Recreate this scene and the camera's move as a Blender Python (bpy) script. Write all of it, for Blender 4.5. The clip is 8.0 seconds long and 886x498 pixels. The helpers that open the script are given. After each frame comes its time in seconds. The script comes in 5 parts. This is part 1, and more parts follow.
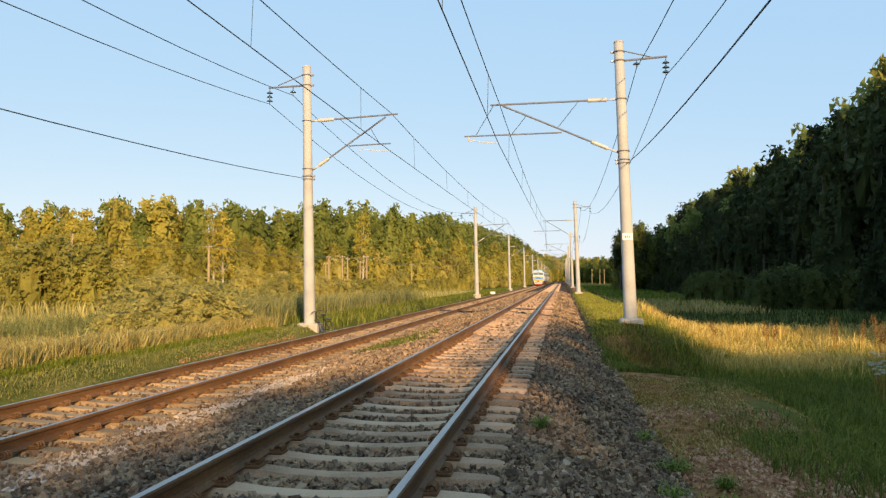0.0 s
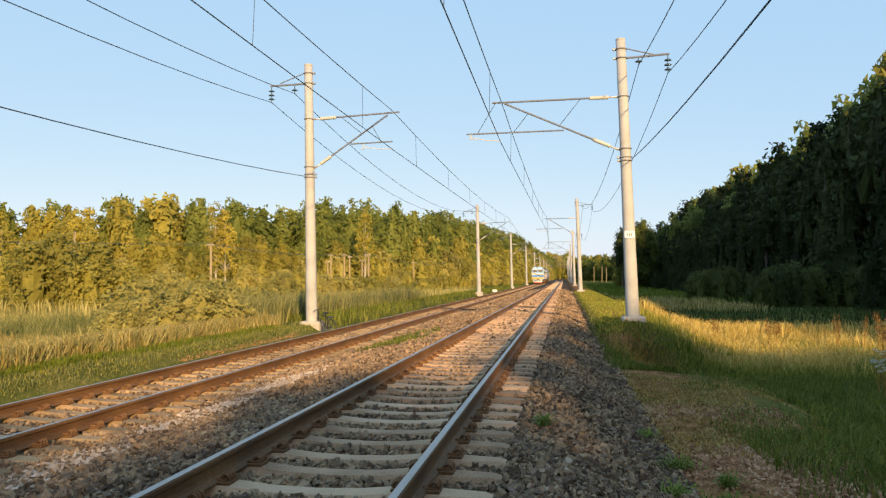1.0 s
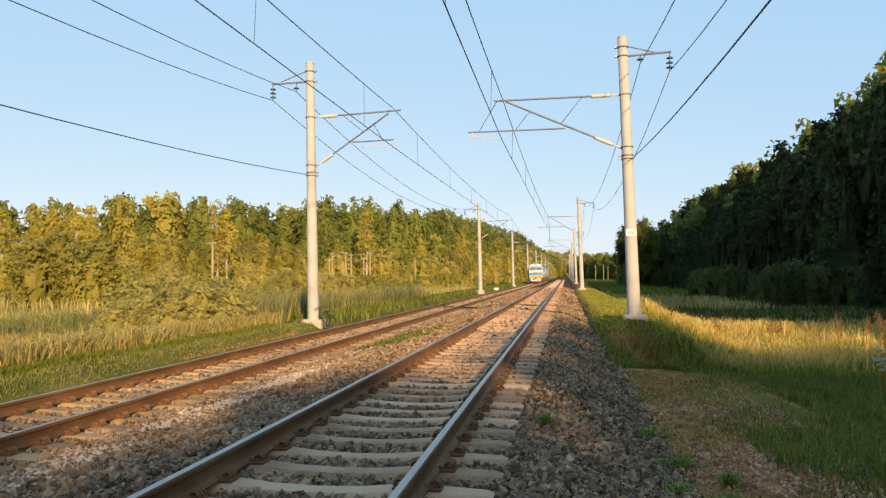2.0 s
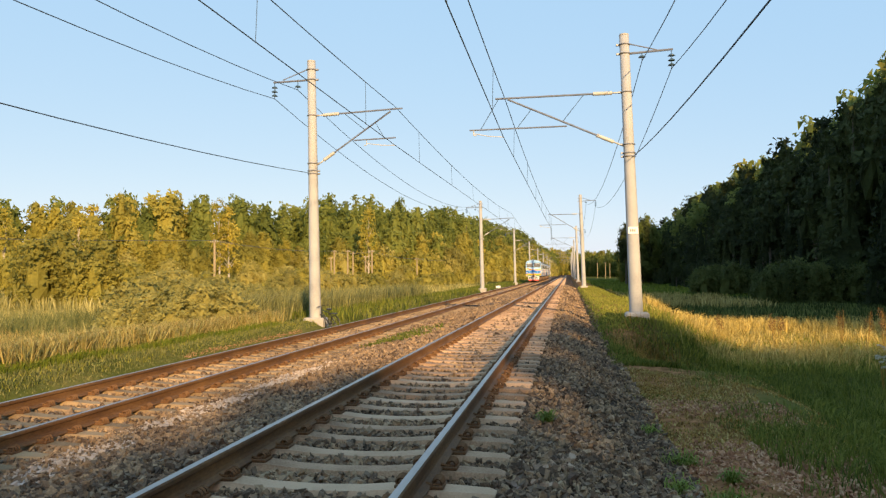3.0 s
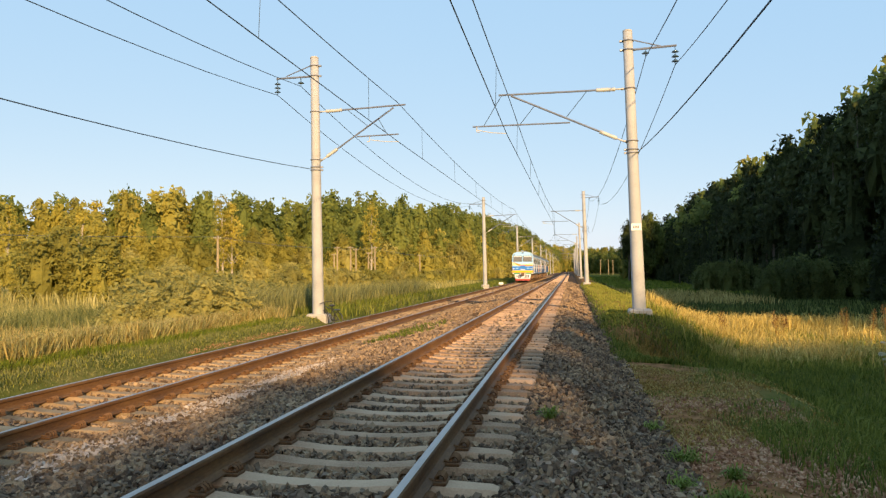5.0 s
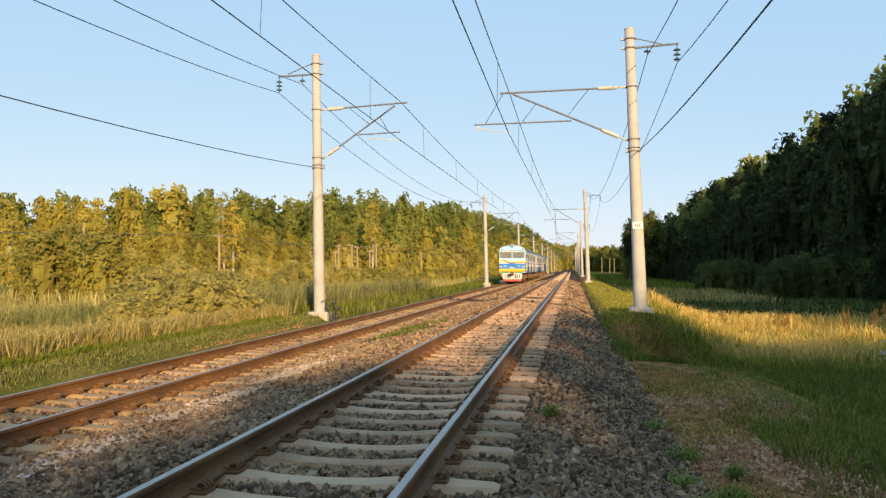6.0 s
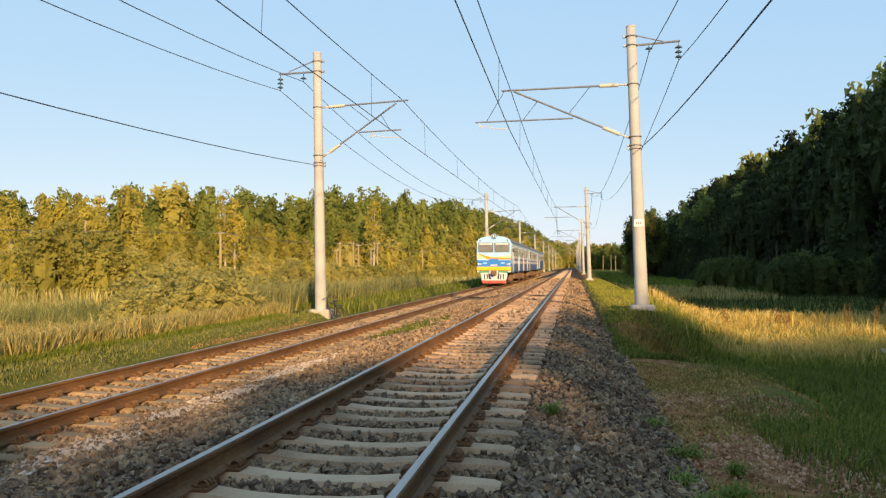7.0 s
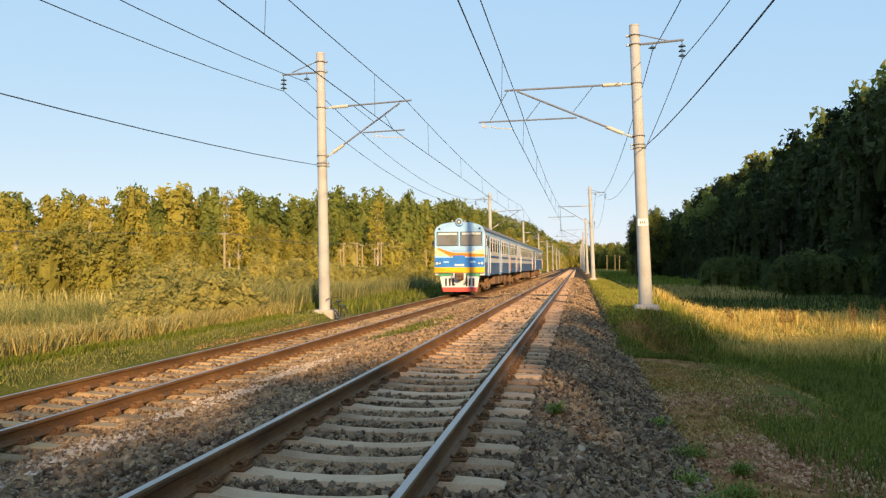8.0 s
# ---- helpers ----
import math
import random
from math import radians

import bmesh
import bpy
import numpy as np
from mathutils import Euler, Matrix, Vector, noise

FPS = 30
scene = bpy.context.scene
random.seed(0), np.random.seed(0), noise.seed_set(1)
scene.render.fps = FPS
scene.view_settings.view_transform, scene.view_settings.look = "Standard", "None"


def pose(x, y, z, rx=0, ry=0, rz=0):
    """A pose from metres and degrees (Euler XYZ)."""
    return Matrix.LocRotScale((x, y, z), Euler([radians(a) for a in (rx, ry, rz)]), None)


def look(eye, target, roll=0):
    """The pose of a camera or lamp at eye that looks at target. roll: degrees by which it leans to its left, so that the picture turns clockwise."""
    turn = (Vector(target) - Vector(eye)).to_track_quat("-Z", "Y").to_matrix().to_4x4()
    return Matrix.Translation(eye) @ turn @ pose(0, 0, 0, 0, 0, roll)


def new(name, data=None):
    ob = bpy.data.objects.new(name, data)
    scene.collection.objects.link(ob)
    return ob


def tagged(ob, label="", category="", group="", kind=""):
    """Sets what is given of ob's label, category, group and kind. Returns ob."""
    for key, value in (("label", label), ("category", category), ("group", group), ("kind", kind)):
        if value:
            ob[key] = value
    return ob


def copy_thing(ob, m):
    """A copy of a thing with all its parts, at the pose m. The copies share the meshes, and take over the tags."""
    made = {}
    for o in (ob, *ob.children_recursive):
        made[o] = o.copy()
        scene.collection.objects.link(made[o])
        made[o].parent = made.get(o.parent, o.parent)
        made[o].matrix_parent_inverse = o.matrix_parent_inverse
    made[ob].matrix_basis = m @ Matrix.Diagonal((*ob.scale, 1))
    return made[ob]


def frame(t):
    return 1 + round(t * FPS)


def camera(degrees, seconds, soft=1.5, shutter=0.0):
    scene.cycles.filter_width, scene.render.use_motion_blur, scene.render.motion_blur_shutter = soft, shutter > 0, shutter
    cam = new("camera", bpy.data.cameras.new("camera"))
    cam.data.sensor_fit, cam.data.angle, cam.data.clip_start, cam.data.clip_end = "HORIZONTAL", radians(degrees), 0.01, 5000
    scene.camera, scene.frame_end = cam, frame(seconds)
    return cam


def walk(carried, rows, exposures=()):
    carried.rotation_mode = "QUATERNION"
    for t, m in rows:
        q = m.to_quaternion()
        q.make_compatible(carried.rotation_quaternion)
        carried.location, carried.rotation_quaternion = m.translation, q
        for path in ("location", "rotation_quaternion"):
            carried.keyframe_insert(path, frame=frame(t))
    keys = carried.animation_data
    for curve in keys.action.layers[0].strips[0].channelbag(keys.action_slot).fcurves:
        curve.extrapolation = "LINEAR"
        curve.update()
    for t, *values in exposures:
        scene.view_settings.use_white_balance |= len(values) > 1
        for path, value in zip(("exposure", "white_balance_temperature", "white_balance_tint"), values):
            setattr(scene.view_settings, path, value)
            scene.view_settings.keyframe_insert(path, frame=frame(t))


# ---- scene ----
EYE = (1.86, 0.0, 1.36)
cam = camera(61.4, 8.0, 1.3)
walk(cam, [
    (0.0, look(EYE, (-13.947, 98.660, 5.413), -0.102)),
    (0.5, look(EYE, (-14.092, 98.642, 5.275), -0.155)),
    (1.0, look(EYE, (-14.212, 98.627, 5.148), -0.178)),
    (1.5, look(EYE, (-14.290, 98.619, 5.020), -0.147)),
    (3.0, look(EYE, (-14.654, 98.572, 4.641), -0.260)),
    (3.5, look(EYE, (-14.712, 98.568, 4.481), -0.229)),
    (4.0, look(EYE, (-14.808, 98.555, 4.378), -0.215)),
    (4.5, look(EYE, (-14.957, 98.532, 4.286), -0.230)),
    (6.0, look(EYE, (-15.217, 98.498, 3.918), -0.114)),
    (6.5, look(EYE, (-15.288, 98.489, 3.783), -0.080)),
    (7.0, look(EYE, (-15.382, 98.477, 3.604), -0.108)),
    (7.5, look(EYE, (-15.486, 98.461, 3.493), -0.100)),
    (8.0, look(EYE, (-15.866, 98.391, 3.603), -0.268)),
], exposures=[(0.0, 0.60, 8500, 15), (8.0, 0.60, 8500, 15)])

# ---- world and sun ----
SUN_EL, SUN_AZ = radians(15.7), radians(154.7)      # azimuth clockwise from +Y
SUN_DIR = Vector((math.sin(SUN_AZ) * math.cos(SUN_EL), math.cos(SUN_AZ) * math.cos(SUN_EL), math.sin(SUN_EL)))
world = bpy.data.worlds.new("world")
scene.world = world
world.use_nodes = True
wn = world.node_tree.nodes
sky = wn.new("ShaderNodeTexSky")
sky.sky_type, sky.sun_disc = "NISHITA", False
sky.sun_elevation, sky.sun_rotation = SUN_EL, SUN_AZ
sky.air_density, sky.dust_density, sky.ozone_density = 0.7, 0.68, 1.0
wn["Background"].inputs[1].default_value = 0.133
haze = wn.new("ShaderNodeMix")
haze.data_type, haze.blend_type = "RGBA", "MULTIPLY"   # evening haze evens out the sky, least in the red
haze.inputs[0].default_value = 1.0
haze.inputs[7].default_value = (0.385, 0.23, 0.08, 1)
veil = wn.new("ShaderNodeMix")
veil.data_type, veil.blend_type = "RGBA", "ADD"
veil.inputs[0].default_value = 1.0
veil.inputs[7].default_value = (1.21, 2.89, 5.38, 1)
world.node_tree.links.new(sky.outputs[0], haze.inputs[6])
world.node_tree.links.new(haze.outputs[2], veil.inputs[6])
world.node_tree.links.new(veil.outputs[2], wn["Background"].inputs[0])
sun_data = bpy.data.lights.new("sun", "SUN")
sun_data.energy, sun_data.angle, sun_data.color = 5.0, radians(1.0), (1.0, 0.77, 0.48)
sun = new("sun", sun_data)
sun.matrix_world = look(SUN_DIR * 200, (0, 0, 0))


# ---- materials ----
def material(name, stops, scale=4.0, rough=0.8, metal=0.0, bump=0.3, fine=40.0, island=0.0, objvar=0.0, coords="Object", stretch=(1, 1, 1), bump_dist=0.01, spec=0.5):
    """Procedural surface: stops are colours spread over a two-scale noise; island and objvar vary brightness by piece and by object."""
    m = bpy.data.materials.new(name)
    m.use_nodes = True
    nt = m.node_tree
    n, l = nt.nodes, nt.links
    b = n["Principled BSDF"]
    tc = n.new("ShaderNodeTexCoord")
    mp = n.new("ShaderNodeMapping")
    mp.inputs["Scale"].default_value = stretch
    l.new(tc.outputs[coords], mp.inputs[0])
    n1 = n.new("ShaderNodeTexNoise")
    n1.inputs["Scale"].default_value, n1.inputs["Detail"].default_value = scale, 6
    n2 = n.new("ShaderNodeTexNoise")
    n2.inputs["Scale"].default_value, n2.inputs["Detail"].default_value = fine, 3
    l.new(mp.outputs[0], n1.inputs["Vector"])
    l.new(mp.outputs[0], n2.inputs["Vector"])
    mix = n.new("ShaderNodeMath")
    mix.operation = "MULTIPLY_ADD"
    mix.inputs[1].default_value = 0.45
    l.new(n2.outputs[0], mix.inputs[0])
    half = n.new("ShaderNodeMath")
    half.operation = "MULTIPLY"
    half.inputs[1].default_value = 0.6
    l.new(n1.outputs[0], half.inputs[0])
    l.new(half.outputs[0], mix.inputs[2])
    last = mix.outputs[0]
    for amount, node, out in ((island, "ShaderNodeNewGeometry", "Random Per Island"), (objvar, "ShaderNodeObjectInfo", "Random")):
        if amount:
            src = n.new(node)
            ma = n.new("ShaderNodeMath")
            ma.operation = "MULTIPLY_ADD"
            ma.inputs[1].default_value = amount
            l.new(src.outputs[out], ma.inputs[0])
            sub = n.new("ShaderNodeMath")
            sub.operation = "SUBTRACT"
            sub.inputs[1].default_value = amount / 2
            l.new(last, sub.inputs[0])
            l.new(sub.outputs[0], ma.inputs[2])
            last = ma.outputs[0]
    ramp = n.new("ShaderNodeValToRGB")
    els = ramp.color_ramp.elements
    while len(els) < len(stops):
        els.new(0.5)
    for i, c in enumerate(stops):
        els[i].position = 0.3 + 0.45 * i / max(1, len(stops) - 1)
        els[i].color = (*c, 1)
    l.new(last, ramp.inputs[0])
    l.new(ramp.outputs[0], b.inputs["Base Color"])
    b.inputs["Roughness"].default_value, b.inputs["Metallic"].default_value = rough, metal
    b.inputs["Specular IOR Level"].default_value = spec
    if bump:
        bp = n.new("ShaderNodeBump")
        bp.inputs["Strength"].default_value, bp.inputs["Distance"].default_value = bump, bump_dist
        l.new(mix.outputs[0], bp.inputs["Height"])
        l.new(bp.outputs[0], b.inputs["Normal"])
    return m


def leafy(name, stops, trans=0.35, objvar=0.32, island=0.35, rough_leaf=0.0):
    """Leaves: diffuse with light coming through, varied by clump and by plant."""
    m = material(name, stops, 0.25, 0.75, 0, rough_leaf, 4.5, island, objvar, spec=0.2, bump_dist=0.35)
    nt = m.node_tree
    n, l = nt.nodes, nt.links
    b, out = n["Principled BSDF"], n["Material Output"]
    tr = n.new("ShaderNodeBsdfTranslucent")
    ms = n.new("ShaderNodeMixShader")
    ms.inputs[0].default_value = trans
    l.new(b.inputs["Base Color"].links[0].from_socket, tr.inputs[0])
    l.new(b.outputs[0], ms.inputs[1])
    l.new(tr.outputs[0], ms.inputs[2])
    l.new(ms.outputs[0], out.inputs[0])
    return m


M_CONC = material("mast_concrete", [(0.27, 0.275, 0.27), (0.37, 0.375, 0.37), (0.45, 0.45, 0.44)], 1.2, 0.85, 0, 0.25, 30)
M_FOUND = material("foundation_concrete", [(0.3, 0.28, 0.25), (0.5, 0.47, 0.42)], 3, 0.9, 0, 0.5, 40)
M_SLEEPER = material("sleeper_concrete", [(0.26, 0.148, 0.08), (0.455, 0.28, 0.165), (0.565, 0.37, 0.23)], 3, 0.9, 0, 0.5, 60, 0, 0.35)
# Dusty concrete, its colour also darkened to offset sun on the far track.
M_SLEEPER_DUSTY_SUN = material("dusty_sun_toned_concrete", [(0.17, 0.105, 0.05), (0.31, 0.20, 0.10), (0.41, 0.275, 0.15)], 3, 0.9, 0, 0.5, 60, 0, 0.35)
M_RUST = material("rusty_rail_steel", [(0.075, 0.033, 0.014), (0.155, 0.072, 0.026), (0.25, 0.125, 0.045)], 5, 0.72, 0.1, 0.4, 70, stretch=(1, 0.25, 1))
M_HEAD = material("polished_rail_head", [(0.27, 0.235, 0.21), (0.42, 0.385, 0.36)], 6, 0.36, 1.0, 0.05, 60, stretch=(1, 0.1, 1))
# Bed colour darkened so the gaps between loose stones look shaded.
M_BALLAST = material("gap_shade_ballast_bed", [(0.02, 0.013, 0.008), (0.065, 0.042, 0.028), (0.16, 0.11, 0.07)], 2.0, 0.95, 0, 1.0, 22, bump_dist=0.06, spec=0.1)
M_STONE = material("crushed_stone", [(0.068, 0.04, 0.022), (0.152, 0.098, 0.06), (0.205, 0.144, 0.094), (0.28, 0.174, 0.094), (0.365, 0.253, 0.15)], 1.2, 0.92, 0, 0.5, 50, 0.46)
M_GALV = material("galvanised_steel", [(0.25, 0.25, 0.26), (0.42, 0.42, 0.43)], 8, 0.55, 0.6, 0.1, 60)
M_ARM = material("painted_arm_steel", [(0.11, 0.13, 0.17), (0.19, 0.22, 0.28)], 6, 0.6, 0.2, 0.1, 60)
M_WIRE = material("wire_metal", [(0.035, 0.065, 0.10), (0.06, 0.10, 0.145)], 6, 0.6, 0.2, 0, 60)
M_PORC = material("pale_porcelain", [(0.40, 0.40, 0.37), (0.52, 0.52, 0.48)], 10, 0.35, 0, 0.05, 60)
M_DARKINS = material("dark_glass_insulator", [(0.03, 0.07, 0.12), (0.07, 0.13, 0.20)], 10, 0.2, 0, 0, 60)
M_WOOD = material("weathered_pole_wood", [(0.22, 0.175, 0.10), (0.35, 0.28, 0.17)], 3, 0.9, 0, 0.4, 30, stretch=(3, 3, 0.4))
M_BARK = material("bark", [(0.05, 0.04, 0.03), (0.13, 0.10, 0.075)], 4, 0.95, 0, 0.6, 30)
M_BIRCHBARK = material("pale_bark", [(0.25, 0.22, 0.17), (0.55, 0.5, 0.42)], 2, 0.9, 0, 0.4, 12)
L_OLIVE = leafy("leaf_olive", [(0.23, 0.215, 0.052), (0.335, 0.303, 0.07), (0.43, 0.375, 0.09)], 0.45, 0.4, 0.16, 0.8)
L_YELLOW = leafy("leaf_yellow", [(0.29, 0.26, 0.055), (0.41, 0.35, 0.07), (0.52, 0.42, 0.09)], 0.45, 0.4, 0.16, 0.8)
L_GREEN = leafy("leaf_green", [(0.10, 0.13, 0.032), (0.16, 0.195, 0.048), (0.225, 0.25, 0.063)], 0.45, 0.4, 0.16, 0.8)
# Needles darkened past their own green to carry the hill's shade.
L_PINE = leafy("shade_dark_needles", [(0.018, 0.028, 0.010), (0.036, 0.05, 0.015), (0.062, 0.078, 0.023)], 0.28, 0.32, 0.25, 0.8)
L_WILLOW = leafy("leaf_willow", [(0.25, 0.23, 0.07), (0.365, 0.325, 0.098), (0.46, 0.40, 0.13)], 0.45, 0.35, 0.2, 0.8)
# Darker copy of the willow leaf, with the hill's shade put into it.
L_WILLOW_SHADE = leafy("leaf_willow_shade", [(0.04, 0.055, 0.017), (0.07, 0.09, 0.025), (0.11, 0.13, 0.036)], 0.35, 0.35, 0.2, 0.8)
G_DRY = leafy("dry_grass_blades", [(0.26, 0.19, 0.06), (0.44, 0.33, 0.11), (0.58, 0.45, 0.19)], 0.35, 0, 0.5)
G_REED = leafy("reed_blades", [(0.25, 0.235, 0.08), (0.39, 0.35, 0.125), (0.52, 0.45, 0.19)], 0.35, 0, 0.5)
G_GREEN = leafy("green_grass_blades", [(0.07, 0.095, 0.016), (0.13, 0.16, 0.026), (0.22, 0.23, 0.045)], 0.35, 0, 0.5)


# ---- mesh tools ----
class Shape:
    """Collects vertices and faces of one mesh."""

    def __init__(self):
        self.v, self.f, self.k = [], [], []

    def add(self, verts, faces, slot=0):
        o = len(self.v)
        self.v += [tuple(p) for p in verts]
        self.f += [tuple(o + i for i in f) for f in faces]
        self.k += [slot] * len(faces)
        return self

    def box(self, c, s, m=None, slot=0, bevel=0.0):
        """A box with centre c and size s; bevel chamfers all its edges."""
        hx, hy, hz = (a / 2 for a in s)
        b = min(bevel, hx * 0.9, hy * 0.9, hz * 0.9)
        if b <= 0:
            vs = [(x * hx, y * hy, z * hz) for z in (-1, 1) for x, y in ((-1, -1), (1, -1), (1, 1), (-1, 1))]
            fs = [(3, 2, 1, 0), (4, 5, 6, 7), (0, 1, 5, 4), (1, 2, 6, 5), (2, 3, 7, 6), (3, 0, 4, 7)]
        else:
            vs, fs = [], []
            for z, ins in ((-hz, b), (-hz + b, 0), (hz - b, 0), (hz, b)):
                x, y = hx - ins, hy - ins
                vs += [(-x + b, -y, z), (x - b, -y, z), (x, -y + b, z), (x, y - b, z), (x - b, y, z), (-x + b, y, z), (-x, y - b, z), (-x, -y + b, z)]
            for r in range(3):
                for i in range(8):
                    j = (i + 1) % 8
                    fs.append((r * 8 + i, r * 8 + j, r * 8 + 8 + j, r * 8 + 8 + i))
            fs += [tuple(range(7, -1, -1)), tuple(range(24, 32))]
        t = Matrix.Translation(c) @ (m or Matrix())
        return self.add([t @ Vector(p) for p in vs], fs, slot)

    def tube(self, pts, radii, seg=8, slot=0, cap=True):
        """A round bar through pts; radii is a number or one for each point."""
        pts = [Vector(p) for p in pts]
        if not isinstance(radii, (list, tuple)):
            radii = [radii] * len(pts)
        vs, fs = [], []
        for i, p in enumerate(pts):
            d = (pts[min(i + 1, len(pts) - 1)] - pts[max(i - 1, 0)]).normalized()
            a = d.cross(Vector((0, 0, 1)) if abs(d.z) < 0.95 else Vector((1, 0, 0))).normalized()
            c = d.cross(a)
            vs += [p + (a * math.cos(q) + c * math.sin(q)) * radii[i] for q in (2 * math.pi * j / seg for j in range(seg))]
        for i in range(len(pts) - 1):
            for j in range(seg):
                k = (j + 1) % seg
                fs.append((i * seg + j, i * seg + k, (i + 1) * seg + k, (i + 1) * seg + j))
        if cap:
            n = (len(pts) - 1) * seg
            fs += [tuple(range(seg - 1, -1, -1)), tuple(range(n, n + seg))]
        return self.add(vs, fs, slot)

    def ring(self, c, axis, major, minor, seg=24, sides=6, slot=0):
        """A torus round c."""
        axis = Vector(axis).normalized()
        a = axis.orthogonal().normalized()
        b = axis.cross(a)
        vs, fs = [], []
        for i in range(seg):
            q = 2 * math.pi * i / seg
            out = a * math.cos(q) + b * math.sin(q)
            for j in range(sides):
                w = 2 * math.pi * j / sides
                vs.append(Vector(c) + out * (major + minor * math.cos(w)) + axis * minor * math.sin(w))
        for i in range(seg):
            for j in range(sides):
                fs.append((i * sides + j, ((i + 1) % seg) * sides + j, ((i + 1) % seg) * sides + (j + 1) % sides, i * sides + (j + 1) % sides))
        return self.add(vs, fs, slot)

    def prism(self, outline, y0, y1, slot=0, cap=True):
        """An outline in x and z, drawn along y."""
        n = len(outline)
        vs = [(x, y0, z) for x, z in outline] + [(x, y1, z) for x, z in outline]
        fs = [(i, (i + 1) % n, n + (i + 1) % n, n + i) for i in range(n)]
        if cap:
            fs += [tuple(range(n - 1, -1, -1)), tuple(range(n, 2 * n))]
        return self.add(vs, fs, slot)

    def mesh(self, name, materials, smooth=False):
        me = bpy.data.meshes.new(name)
        me.from_pydata(self.v, [], self.f)
        for m in materials if isinstance(materials, (list, tuple)) else [materials]:
            me.materials.append(m)
        me.polygons.foreach_set("material_index", self.k)
        if smooth:
            me.polygons.foreach_set("use_smooth", [True] * len(self.f))
        me.update()
        return me


def part(name, shape, mats, parent, label="", smooth=False, at=None):
    """Links one mesh as a part under a thing or part."""
    ob = new(name, shape if isinstance(shape, bpy.types.Mesh) else shape.mesh(name, mats, smooth))
    ob.parent = parent
    if at is not None:
        ob.matrix_basis = at
    return tagged(ob, label)


def thing(name, label, category, group="", kind="", at=None, data=None):
    ob = new(name, data)
    if at is not None:
        ob.matrix_basis = at
    return tagged(ob, label, category, group, kind)


def quads_mesh(name, verts, mats, per=4):
    """A mesh of loose faces with per corners each, from an array of n x per x 3."""
    verts = np.asarray(verts, dtype=np.float32)
    n = verts.shape[0]
    me = bpy.data.meshes.new(name)
    me.vertices.add(n * per)
    me.vertices.foreach_set("co", verts.reshape(-1))
    me.loops.add(n * per)
    me.loops.foreach_set("vertex_index", np.arange(n * per, dtype=np.int32))
    me.polygons.add(n)
    me.polygons.foreach_set("loop_start", np.arange(0, n * per, per, dtype=np.int32))
    me.materials.append(mats)
    me.update(calc_edges=True)
    return me


def sstep(a, b, x):
    t = np.clip((np.asarray(x, float) - a) / (b - a), 0, 1)
    return t * t * (3 - 2 * t)


# ---- ground ----
LX, LZ = -5.10, -0.40        # axis and rail level of the far track; the near track is at x = 0, z = 0


def ground_z(x, y):
    """Height of the land: a low embankment, wet meadow on both sides, a wooded hill beyond the right meadow."""
    x, y = np.asarray(x, float), np.asarray(y, float)
    z = np.full(np.broadcast(x, y).shape, -0.62)
    z = z + 0.12 * sstep(-6.6, -7.8, x) - 0.95 * sstep(-8.8, -14.0, x)                                  # left bank
    z = z - 0.45 * sstep(-8.2, -7.2, x) * sstep(2.95, 2.3, x)                                    # under the ballast
    near = sstep(18, 15.3, y)                                                                   # wide shoulder by the camera
    edge = 2.75 + 1.9 * near + 1.6 * sstep(23, 26, y)
    low = 1.25 + 0.55 * sstep(30, 70, y)
    z = z - low * sstep(0, 1, (x - edge) / (2.2 + 1.2 * near + 3.2 * sstep(24, 32, y)))
    z = z + 0.38 * sstep(23.0, 26.0, y) * sstep(2.65, 3.3, x) * sstep(8.0, 4.7, x)                # bank by the masts
    z = z + 9.0 * sstep(42, 85, x) * sstep(-60, 20, y)                                          # hill
    z = z + 0.8 * sstep(120, 420, y) * sstep(6, 14, x)
    z = z + 0.05 * np.sin(x * 1.7 + np.sin(y * 0.9) * 1.3) * np.cos(y * 1.3 + x * 0.4) * sstep(2.8, 5, np.abs(x + 2.5) - 2)
    return z


